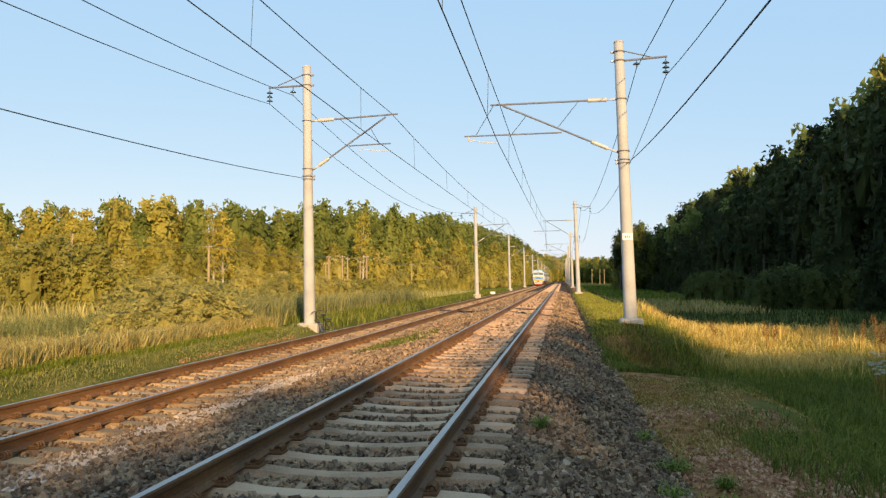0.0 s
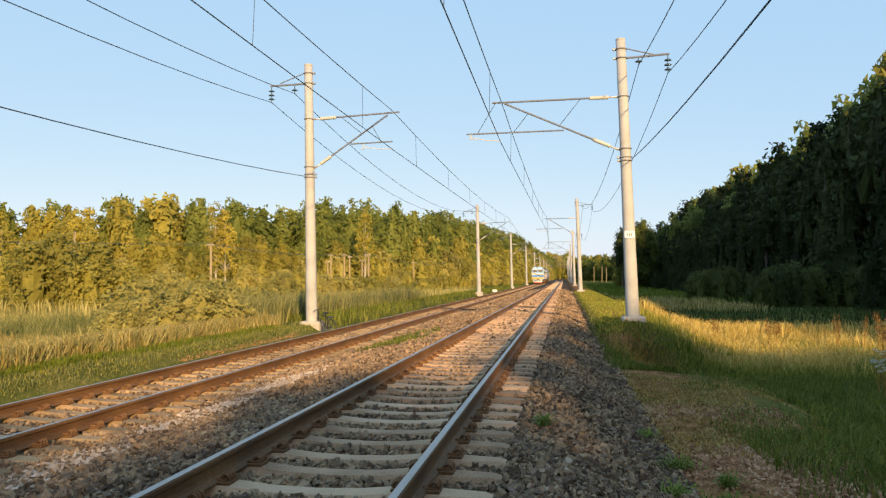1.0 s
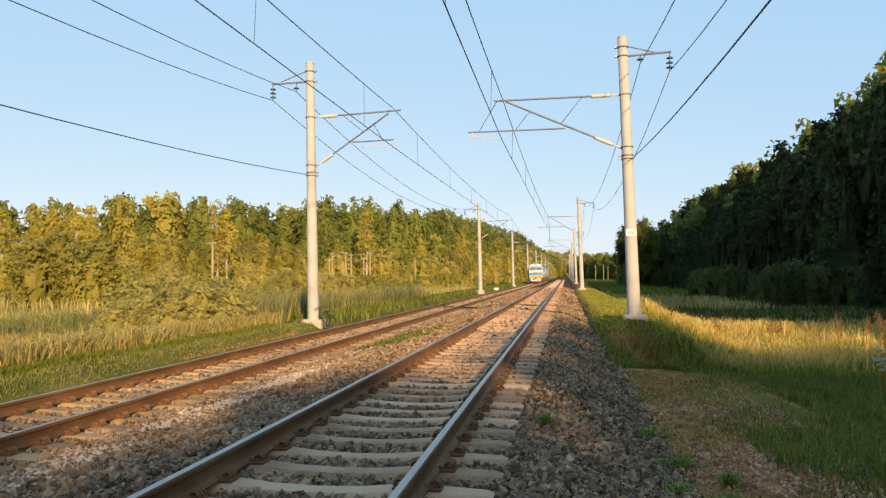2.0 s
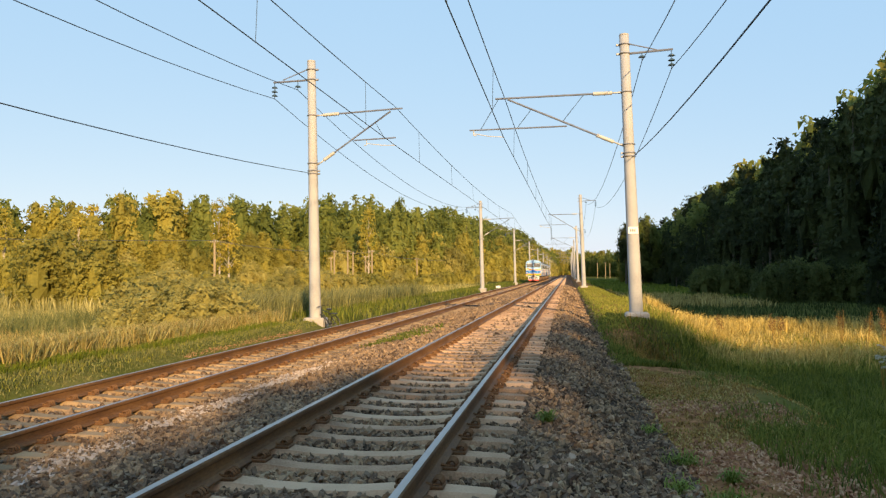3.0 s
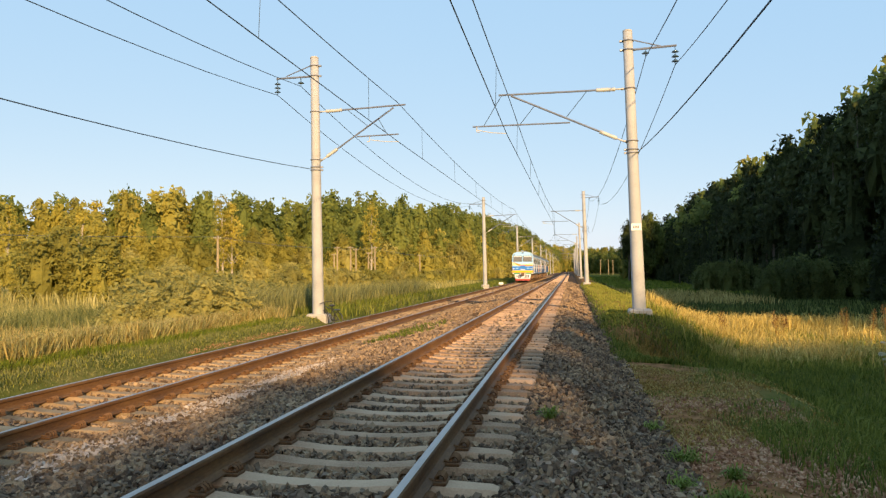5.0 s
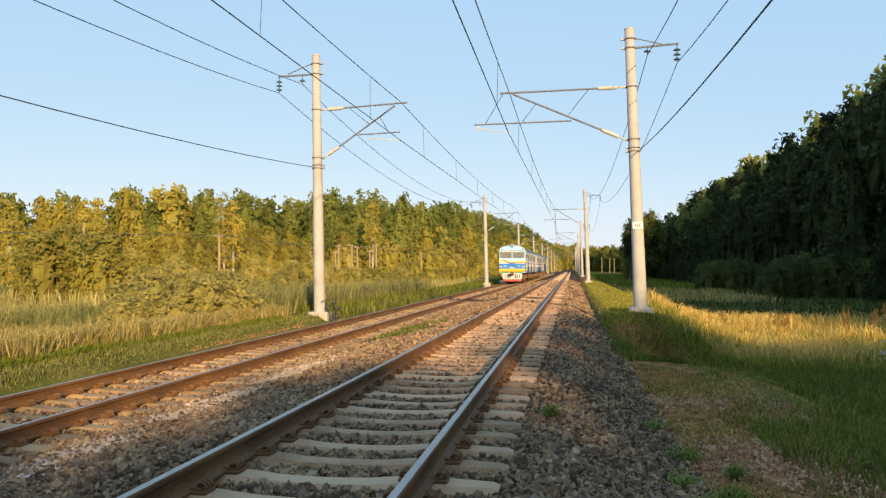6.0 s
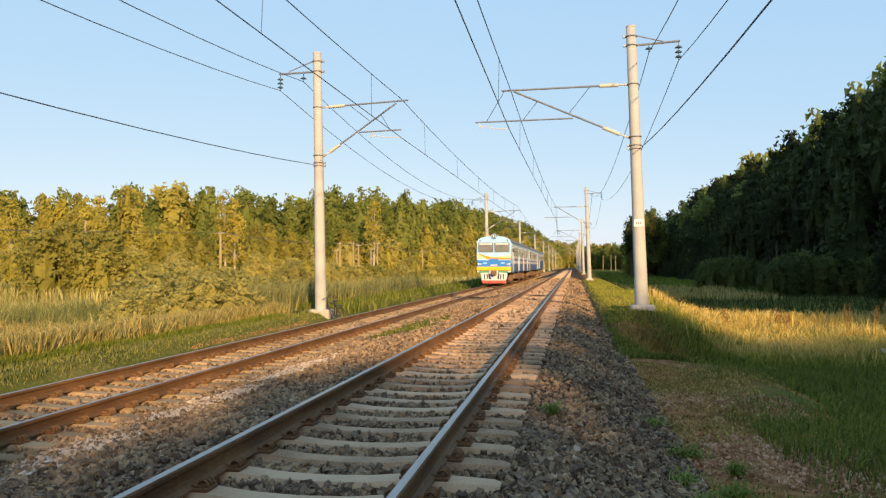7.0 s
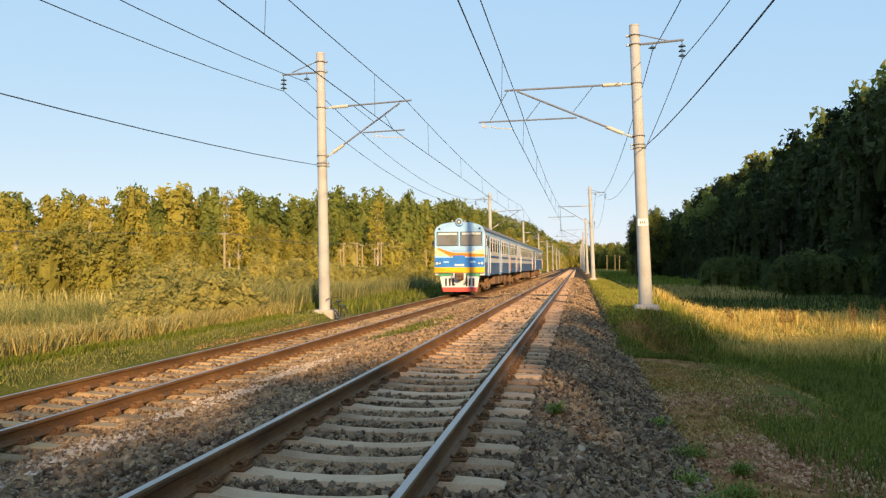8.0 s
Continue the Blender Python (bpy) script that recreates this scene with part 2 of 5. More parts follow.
def build_ground():
    xs = np.concatenate([-np.geomspace(60, 4000, 26)[::-1], np.arange(-58, -14, 1.5), np.arange(-14, 14, 0.35), np.arange(14, 90, 1.5), np.geomspace(92, 4000, 24)])
    ys = np.concatenate([np.linspace(-800, -40, 14), np.arange(-38, 0, 2.0), np.arange(0, 30, 0.35), np.arange(30, 60, 0.8), np.arange(60, 130, 2.5), np.geomspace(131, 4500, 40)])
    gx, gy = np.meshgrid(xs, ys)
    z = ground_z(gx, gy)
    me = bpy.data.meshes.new("ground")
    nx, ny = len(xs), len(ys)
    v = np.stack([gx, gy, z], -1).reshape(-1, 3)
    i = np.arange(nx * ny).reshape(ny, nx)
    f = np.stack([i[:-1, :-1], i[:-1, 1:], i[1:, 1:], i[1:, :-1]], -1).reshape(-1, 4)
    me.from_pydata(v.tolist(), [], f.tolist())
    me.polygons.foreach_set("use_smooth", [True] * len(me.polygons))
    m = material("meadow_ground", [(0.045, 0.06, 0.014), (0.10, 0.11, 0.03), (0.19, 0.16, 0.06)], 0.5, 0.95, 0, 0.8, 9, bump_dist=0.08, spec=0.0)
    n, l = m.node_tree.nodes, m.node_tree.links
    # bare reddish soil beside the ballast
    b = n["Principled BSDF"]
    grass = b.inputs["Base Color"].links[0].from_socket
    tc = n.new("ShaderNodeTexCoord")
    sep = n.new("ShaderNodeSeparateXYZ")
    l.new(tc.outputs["Object"], sep.inputs[0])
    nz = n.new("ShaderNodeTexNoise")
    nz.inputs["Scale"].default_value, nz.inputs["Detail"].default_value = 1.6, 5
    l.new(tc.outputs["Object"], nz.inputs["Vector"])
    wob = n.new("ShaderNodeMath")
    wob.operation = "MULTIPLY_ADD"
    wob.inputs[1].default_value = 3.2
    l.new(nz.outputs[0], wob.inputs[0])
    l.new(sep.outputs[0], wob.inputs[2])
    band = n.new("ShaderNodeValToRGB")
    e = band.color_ramp.elements
    e[0].position, e[0].color = 0.0, (0, 0, 0, 1)
    e[1].position, e[1].color = 1.0, (0, 0, 0, 1)
    for p, c in ((0.36, 0.0), (0.40, 1.0), (0.47, 0.9), (0.54, 0.0)):
        el = e.new(p)
        el.color = (c, c, c, 1)
    rng = n.new("ShaderNodeMapRange")
    rng.inputs["From Min"].default_value, rng.inputs["From Max"].default_value = -5, 17
    l.new(wob.outputs[0], rng.inputs["Value"])
    l.new(rng.outputs[0], band.inputs[0])
    soil = n.new("ShaderNodeValToRGB")
    soil.color_ramp.elements[0].color = (0.16, 0.068, 0.03, 1)
    soil.color_ramp.elements[1].color = (0.44, 0.205, 0.10, 1)
    nz2 = n.new("ShaderNodeTexNoise")
    nz2.inputs["Scale"].default_value, nz2.inputs["Detail"].default_value = 5, 12
    soil.color_ramp.elements[0].position, soil.color_ramp.elements[1].position = 0.33, 0.68
    l.new(tc.outputs["Object"], nz2.inputs["Vector"])
    l.new(nz2.outputs[0], soil.inputs[0])
    mx = n.new("ShaderNodeMix")
    mx.data_type = "RGBA"
    l.new(band.outputs[0], mx.inputs[0])
    l.new(grass, mx.inputs[6])
    l.new(soil.outputs[0], mx.inputs[7])
    l.new(mx.outputs[2], b.inputs["Base Color"])
    me.materials.append(m)
    tagged(new("ground", me), "grassy meadow ground with a low railway embankment", "ground", kind="structure")


build_ground()


def bed_z(x):
    """Top of the ballast across both tracks."""
    x = np.asarray(x, float)
    return np.interp(x, [-8.0, -7.0, -6.45, -3.75, -3.3, -1.9, -1.42, -0.95, -0.9, 1.3, 1.42, 1.8, 2.75, 3.3], [-0.95, -0.74, -0.665, -0.645, -0.57, -0.30, -0.195, -0.185, -0.265, -0.265, -0.235, -0.25, -0.62, -0.95])


def build_ballast():
    xs = np.array([-8.0, -7.0, -6.45, -5.1, -3.75, -3.3, -2.6, -1.9, -1.42, -0.95, -0.9, 0, 1.3, 1.42, 1.8, 2.3, 2.75, 3.3])
    ys = np.concatenate([np.arange(-30, 60, 1.0), np.geomspace(60, 900, 40)])
    gx, gy = np.meshgrid(xs, ys)
    z = bed_z(gx) + 0.02 * np.sin(gy * 1.1 + gx * 3)
    gx = gx + np.where((gx > 2.6) | (gx < -7.2), 0.12 * np.sin(gy * 1.3) + 0.08 * np.sin(gy * 3.1 + gx), 0)
    i = np.arange(gx.size).reshape(gx.shape)
    f = np.stack([i[:-1, :-1], i[:-1, 1:], i[1:, 1:], i[1:, :-1]], -1).reshape(-1, 4)
    me = bpy.data.meshes.new("ballast")
    me.from_pydata(np.stack([gx, gy, z], -1).reshape(-1, 3).tolist(), [], f.tolist())
    me.materials.append(M_BALLAST)
    return tagged(new("ballast", me), "grey-brown crushed stone ballast bed under two tracks", "ballast", kind="structure")


ballast = build_ballast()


# ---- tracks ----
PITCH = 0.5325
FIRST_NEAR, FIRST_FAR = 3.268, 6.307


def rail_profile(dx, dz):
    half = [(0.075, -0.18), (0.075, -0.168), (0.02, -0.145), (0.012, -0.12), (0.012, -0.06), (0.036, -0.042), (0.037, -0.014), (0.028, -0.001)]
    return [(dx + x, dz + z) for x, z in half] + [(dx - x, dz + z) for x, z in reversed(half)]


def sleeper_mesh():
    """Concrete sleeper: raised ends under the rails, a lower waist, chamfered top."""
    s = Shape()
    secs = [(-1.35, 0.24, 0.13, -0.215), (-1.30, 0.28, 0.16, -0.20), (-0.95, 0.29, 0.20, -0.19), (-0.62, 0.29, 0.20, -0.19), (-0.35, 0.26, 0.185, -0.215), (0, 0.25, 0.18, -0.225)]
    secs += [(-x, a, b, z) for x, a, b, z in reversed(secs[:-1])]
    vs, fs = [], []
    for x, wb, wt, zt in secs:
        vs += [(x, -wb / 2, -0.36), (x, wb / 2, -0.36), (x, wb / 2, zt - 0.05), (x, wt / 2, zt), (x, -wt / 2, zt), (x, -wb / 2, zt - 0.05)]
    for i in range(len(secs) - 1):
        for j in range(6):
            fs.append((i * 6 + j, (i + 1) * 6 + j, (i + 1) * 6 + (j + 1) % 6, i * 6 + (j + 1) % 6))
    n = (len(secs) - 1) * 6
    fs += [tuple(range(6)), tuple(range(n + 5, n - 1, -1))]
    s.add(vs, fs)
    return s


def clip_shape():
    """Rail fastening: cast shoulder and a coiled steel spring clip bearing on the rail's foot."""
    s = Shape()
    s.box((0.01, 0, -0.178), (0.13, 0.16, 0.028), bevel=0.006)
    s.box((0.035, 0, -0.165), (0.05, 0.10, 0.03), bevel=0.008)
    for y in (-0.045, 0.0, 0.045):
        s.ring((0.03, y, -0.148), (0, 1, 0), 0.034, 0.0125, 9, 4)
    s.tube([(-0.055, -0.045, -0.15), (0.0, -0.045, -0.16), (0.03, -0.045, -0.16)], 0.0125, 5)
    return s


def build_track(name, cx, cz, label, far_end):
    t = thing(name, label, "railway track", "parallel tracks", at=pose(cx, 0, cz))
    for side in (-1, 1):
        prof = rail_profile(side * 0.795, 0)
        s = Shape().prism(prof, -30, far_end)
        s.k[7] = 1
        part("rail", s, [M_RUST, M_HEAD], t, "rusty steel rail with a polished head")
    return t


def build_sleepers():
    cl = clip_shape().mesh("rail_clip", M_RUST)
    rng = random.Random(5)
    for t, y0, n_obj, n_clip, far_end, skin in ((track_near, FIRST_NEAR, 150, 34, 260, M_SLEEPER), (track_far, FIRST_FAR, 150, 34, 260, M_SLEEPER_DUSTY_SUN)):
        me = sleeper_mesh().mesh("sleeper", skin)
        far = Shape()
        base = sleeper_mesh()
        k = 0
        y = y0
        while y < far_end:
            m = pose(rng.uniform(-0.015, 0.015), y + rng.uniform(-0.012, 0.012), rng.uniform(-0.006, 0.004), 0, 0, rng.uniform(-0.5, 0.5))
            if k < n_obj:
                ob = part("sleeper", me, None, t, at=m)
                if k < n_clip:
                    for side in (-1, 1):
                        part("rail_clip", cl, None, ob, at=pose(side * 0.795 + 0.105, 0, 0))
                        part("rail_clip", cl, None, ob, at=pose(side * 0.795 - 0.105, 0, 0, 0, 0, 180))
            else:
                far.add([m @ Vector(p) for p in base.v], base.f)
            y += PITCH
            k += 1
        y = y0 - PITCH
        while y > -28:
            far.add([Vector(p) + Vector((0, y, 0)) for p in base.v], base.f)
            y -= PITCH
        tagged(part("far_sleepers", far, skin, t), kind="stuff")


track_near = build_track("railway_track", 0, 0, "broad-gauge track with rusty rails on concrete sleepers, polished heads", 420)
track_far = build_track("railway_track", LX, LZ, "broad-gauge track carrying the train, rusty rails on dusty sleepers", 420)
build_sleepers()


# ---- overhead line ----
def disc_string(s, top, n, r, gap, slot=0):
    x, y, z = top
    for i in range(n):
        c = z - gap * (i + 0.6)
        s.tube([(x, y, c + gap * 0.35), (x, y, c + gap * 0.1), (x, y, c - gap * 0.12), (x, y, c - gap * 0.2)], [0.03, r * 0.7, r, r * 0.4], 12, slot)
    s.tube([(x, y, z), (x, y, z - gap * n - 0.08)], 0.014, 6, slot)


def ribbed(s, a, b, r, n, slot=0):
    """A ribbed rod insulator from a to b."""
    a, b = Vector(a), Vector(b)
    pts, rad = [], []
    for i in range(n * 2 + 1):
        pts.append(a.lerp(b, i / (n * 2)))
        rad.append(r if i % 2 else r * 0.55)
    s.tube(pts, rad, 10, slot)


def build_mast(kind, short=0.0):
    """Concrete catenary mast with its bracket; the base's centre is the origin. kind gives the heights of its fittings, short draws the bracket in."""
    near = kind == "near"
    s = -1 if near else 1                       # side of the track
    H = 9.68 if near else 10.34
    lean = -0.30 if near else -0.18
    ax = lambda z: lean * z / H
    t = thing("catenary_mast", "tall round concrete catenary mast with steel brackets and pale insulators", "mast", "catenary masts")
    pole = Shape().tube([(ax(z), 0, z) for z in (-0.5, 0, H * 0.33, H * 0.66, H)], [0.235, 0.23, 0.205, 0.18, 0.165], 20)
    part("pole", pole, M_CONC, t, "pale round tapered concrete pole", smooth=True)
    part("cap", Shape().tube([(ax(H), 0, H - 0.01), (ax(H), 0, H + 0.04)], [0.172, 0.16], 20), M_FOUND, t)
    part("foundation", Shape().box((0.02, 0, -0.26), (0.78 if near else 0.82, 0.75, 0.6), bevel=0.05), M_FOUND, t, "rough concrete foundation block")
    zt, zb, zf = (7.68, 5.85, 9.03) if near else (8.15, 6.21, 9.6)
    for z in (zt, zb, zf, H - 0.33, zb - 0.3, zb - 0.42):
        c = Shape().ring((ax(z), 0, z), (0, 0, 1), 0.205 if z < 7 else 0.19, 0.022, 20, 6)
        c.box((ax(z) + s * 0.24, 0, z), (0.1, 0.09, 0.07), bevel=0.01)
        part("collar", c, M_GALV, t, "steel band clamp")
    if near:
        tip, br_tip, reg = (-4.81, 7.64), (-4.37, 7.60), ((-2.29, 6.57), (-5.75, 6.54))
        contact, carrier, steady = (-4.52, 6.23), (-4.49, 7.69), (-5.6, 6.42)
        tip, br_tip, contact, carrier, steady = ((p[0] + short, p[1]) for p in (tip, br_tip, contact, carrier, steady))
        reg = (reg[0][0] + short * 0.4, reg[0][1]), (reg[1][0] + short, reg[1][1])
    else:
        tip, br_tip, reg = (3.58, 8.30), (3.10, 8.20), ((1.59, 7.09), (3.30, 7.14))
        contact, carrier, steady = (3.32, 6.81), (3.28, 8.38), (2.12, 6.95)
    a = (ax(zt) + s * 0.30, zt)
    lerp = lambda p, q, k: (p[0] + (q[0] - p[0]) * k, 0, p[1] + (q[1] - p[1]) * k)
    kk = 0.24 if not near else 0.20
    part("top_tube", Shape().tube([lerp(a, tip, kk), lerp(a, tip, 1)], 0.035, 8), M_ARM, t, "grey steel bracket tube")
    ins = Shape()
    ribbed(ins, lerp(a, tip, 0.045), lerp(a, tip, kk), 0.085, 9)
    ins.tube([lerp(a, tip, -0.03), lerp(a, tip, 0.06)], 0.03, 6)
    part("rod_insulator", ins, M_PORC, t, "cream ribbed porcelain insulator", smooth=True)
    b = (ax(zb) + s * 0.28, zb)
    part("brace_tube", Shape().tube([lerp(b, br_tip, 0.21), lerp(b, br_tip, 1)], 0.035, 8), M_ARM, t, "grey steel bracket tube")
    ins = Shape()
    ribbed(ins, lerp(b, br_tip, 0.06), lerp(b, br_tip, 0.21), 0.085, 9)
    ins.tube([lerp(b, br_tip, -0.03), lerp(b, br_tip, 0.08)], 0.03, 6)
    part("rod_insulator", ins, M_PORC, t, "cream ribbed porcelain insulator", smooth=True)
    part("registration_tube", Shape().tube([(reg[0][0], 0, reg[0][1]), (reg[1][0], 0, reg[1][1])], 0.028, 8), M_ARM, t)
    st = Shape().tube([(steady[0], 0, steady[1] + 0.12), (steady[0], 0, steady[1] - 0.06), (steady[0] + s * -0.1, 0, steady[1] - 0.08)], 0.022, 6)
    st.tube([(steady[0], 0, steady[1]), ((steady[0] + contact[0]) / 2, 0, (steady[1] + contact[1]) / 2 - 0.02), (contact[0], 0, contact[1] + 0.03)], 0.016, 6)
    part("steady_arm", st, M_PORC, t, "thin pale steady arm")
    stays = (((-3.53, 7.22), (-4.06, 6.55)), ((-1.69, 7.67), (-2.44, 6.74)), ((-4.7, 7.63), (-5.35, 6.55)))[: 0 if short else 3] if near else (((1.18, 8.2), (2.05, 7.5)), ((2.47, 7.78), (2.86, 7.12)))
    for (x0, z0), (x1, z1) in stays:
        part("stay_wire", Shape().tube([(x0, 0, z0), (x1, 0, z1)], 0.012, 4), M_WIRE, t)
    # feeder arm on the field side
    e = -s * 1.62
    arm = Shape().tube([(ax(zf) - s * 0.1, 0, zf), (ax(zf) + e, 0, zf + (0.08 if near else -0.03))], 0.04, 6)
    arm.tube([(ax(H) - s * 0.15, 0, H - 0.3), (ax(zf) + e * 0.75, 0, zf + 0.05)], 0.022, 6)
    part("feeder_arm", arm, M_ARM, t, "pale steel feeder arm with a stay")
    drop = 0.03 if near else 0.14
    for fx, n in ((e * 0.97, 3), (e * 0.36, 1)):
        d = Shape()
        disc_string(d, (ax(zf) + fx, 0, zf - drop), n, 0.13, 0.165)
        d.tube([(ax(zf) + fx, 0, zf + 0.04), (ax(zf) + fx, 0, zf - drop)], 0.016, 6)
        part("disc_insulator", d, M_DARKINS, t, "dark glass disc insulators", smooth=True)
    return t, {"contact": contact, "carrier": carrier, "feed_a": (ax(zf) + e * 0.97, zf - 0.56 - drop), "feed_b": (ax(zf) + e * 0.36, zf - 0.24 - drop), "low": (ax(zb) - s * 0.22, zb - 0.36)}


SPAN = 54.0
NEAR_MASTS = [(4.16, 26.5, -0.04), (3.5, 80.5, -0.05)] + [(3.6, 80.5 + SPAN * k, -0.05) for k in range(1, 7)]
FAR_MASTS = [(-8.11, 28.6, -0.41), (-7.6, 83.0, -0.33)] + [(-7.7, 83.0 + SPAN * k, -0.35) for k in range(1, 7)]


def plate(t, z, x, y):
    """The little white plate on a mast, its writing as bars."""
    s = Shape().box((x, y, z), (0.34, 0.02, 0.24), bevel=0.005)
    p = part("number_plate", s, M_WHITE, t, "small white enamel plate")
    for k in (-0.08, -0.01, 0.06):
        part("writing_bar", Shape().box((x + k, y - 0.013, z), (0.035, 0.006, 0.09)), M_BLACK, p)


M_WHITE = material("white_enamel", [(0.68, 0.67, 0.64), (0.8, 0.79, 0.76)], 5, 0.4, 0, 0.05, 40)
M_BLACK = material("black_paint", [(0.012, 0.012, 0.013), (0.03, 0.03, 0.03)], 8, 0.5, 0, 0.1, 50)


def wire(name, label, pts, r, group, droppers=None):
    t = thing(name, label, "wire", group)
    part("cable", Shape().tube(pts, r, 5), M_WIRE, t)
    for a, b in droppers or ():
        part("dropper", Shape().tube([a, b], 0.008, 4), M_WIRE, t)
    return t


def sagging(a, b, sag, n=18):
    a, b = Vector(a), Vector(b)
    return [a.lerp(b, i / n) - Vector((0, 0, sag * 4 * (i / n) * (1 - i / n))) for i in range(n + 1)]


def build_overhead():
    for kind, spots in (("near", NEAR_MASTS), ("far", FAR_MASTS)):
        first, fit = build_mast(kind)
        first.matrix_basis = pose(*spots[0])
        every = [(spots[0][0] if kind == "near" else -8.0, spots[0][1] - SPAN, spots[0][2])] + spots
        copy_thing(first, pose(*every[0]))
        pulled = None
        for k, p in enumerate(spots[1:]):
            if kind == "far" or k % 2:
                copy_thing(first, pose(*p)).scale = (1, 1, 0.945 if kind == "far" else 1)
            elif pulled is None:
                pulled = build_mast(kind, 1.08)[0]          # bracket of the mast that pulls the wires over
                pulled.matrix_basis = pose(*p)
            else:
                copy_thing(pulled, pose(*p))
        if kind == "near":
            plate(first, 4.35 - 1.5, -0.09, -0.225)
        spot = lambda p, key: (p[0] + fit[key][0], p[1], p[2] + fit[key][1])
        for i in range(len(every) - 1):
            a, b = every[i], every[i + 1]
            zig, zag = ((0.52 if i == 0 else 1.08 if i % 2 == 0 else 0.0), (1.08 if i % 2 else 0.0)) if kind == "near" else (0.0, 0.0)      # stagger from mast to mast
            ca, cb = Vector(spot(a, "carrier")) + Vector((0.35 if i == 0 and kind == "far" else zig, 0, 0)), Vector(spot(b, "carrier")) + Vector((zag, 0, 0))
            wa, wb = Vector(spot(a, "contact")) + Vector((zig, 0, 0)), Vector(spot(b, "contact")) + Vector((zag, 0, 0))
            back = 1 if i == 0 and kind == "far" else 0
            carrier = sagging(ca, cb, 0.55, 30)
            contact = sagging(wa, wb, 0.02, 6)
            drops = []
            for k in range(1, 7):
                q = (k - 0.5) / 6
                cp = Vector(ca).lerp(Vector(cb), q) - Vector((0, 0, 0.55 * 4 * q * (1 - q)))
                drops.append((cp, Vector(wa).lerp(Vector(wb), q)))
            wire("carrier_wire", "dark messenger wire carrying thin droppers over the track", carrier, 0.014, "overhead wires", drops)
            wire("contact_wire", "taut copper contact wire over the track", contact, 0.014, "overhead wires")
            wire("feeder_wire", "slack feeder wire hung from disc insulators", sagging(Vector(spot(a, "feed_a")) + Vector((0.28 * back, 0, 0)), spot(b, "feed_a"), 1.6), 0.014, "overhead wires")
            wire("feeder_wire", "slack feeder wire hung from a short insulator", sagging(Vector(spot(a, "feed_b")) + Vector((0.6 * back, 0, 0)), spot(b, "feed_b"), 1.6), 0.014, "overhead wires")
            if i == 0:
                wire("low_wire", "slack wire clamped low on the masts", sagging(spot(a, "low"), spot(b, "low"), 1.08), 0.014, "overhead wires")


build_overhead()


# ---- trees ----
def crown_profile(kind, q):
    """Relative reach of a crown at q, from its lower edge (0) to its top (1)."""
    if kind == "spruce":
        return (1.02 - q) * (0.82 + 0.3 * np.mod(-q * 7.0, 1.0))
    if kind == "bush":
        return np.sqrt(np.maximum(0.02, 1 - (q * 0.98) ** 2.2)) * (0.8 + 0.2 * np.minimum(1, q * 4))
    return np.sin(math.pi * np.clip(0.10 + 0.90 * q, 0, 0.985)) ** 0.62 * (1.08 - 0.25 * q)


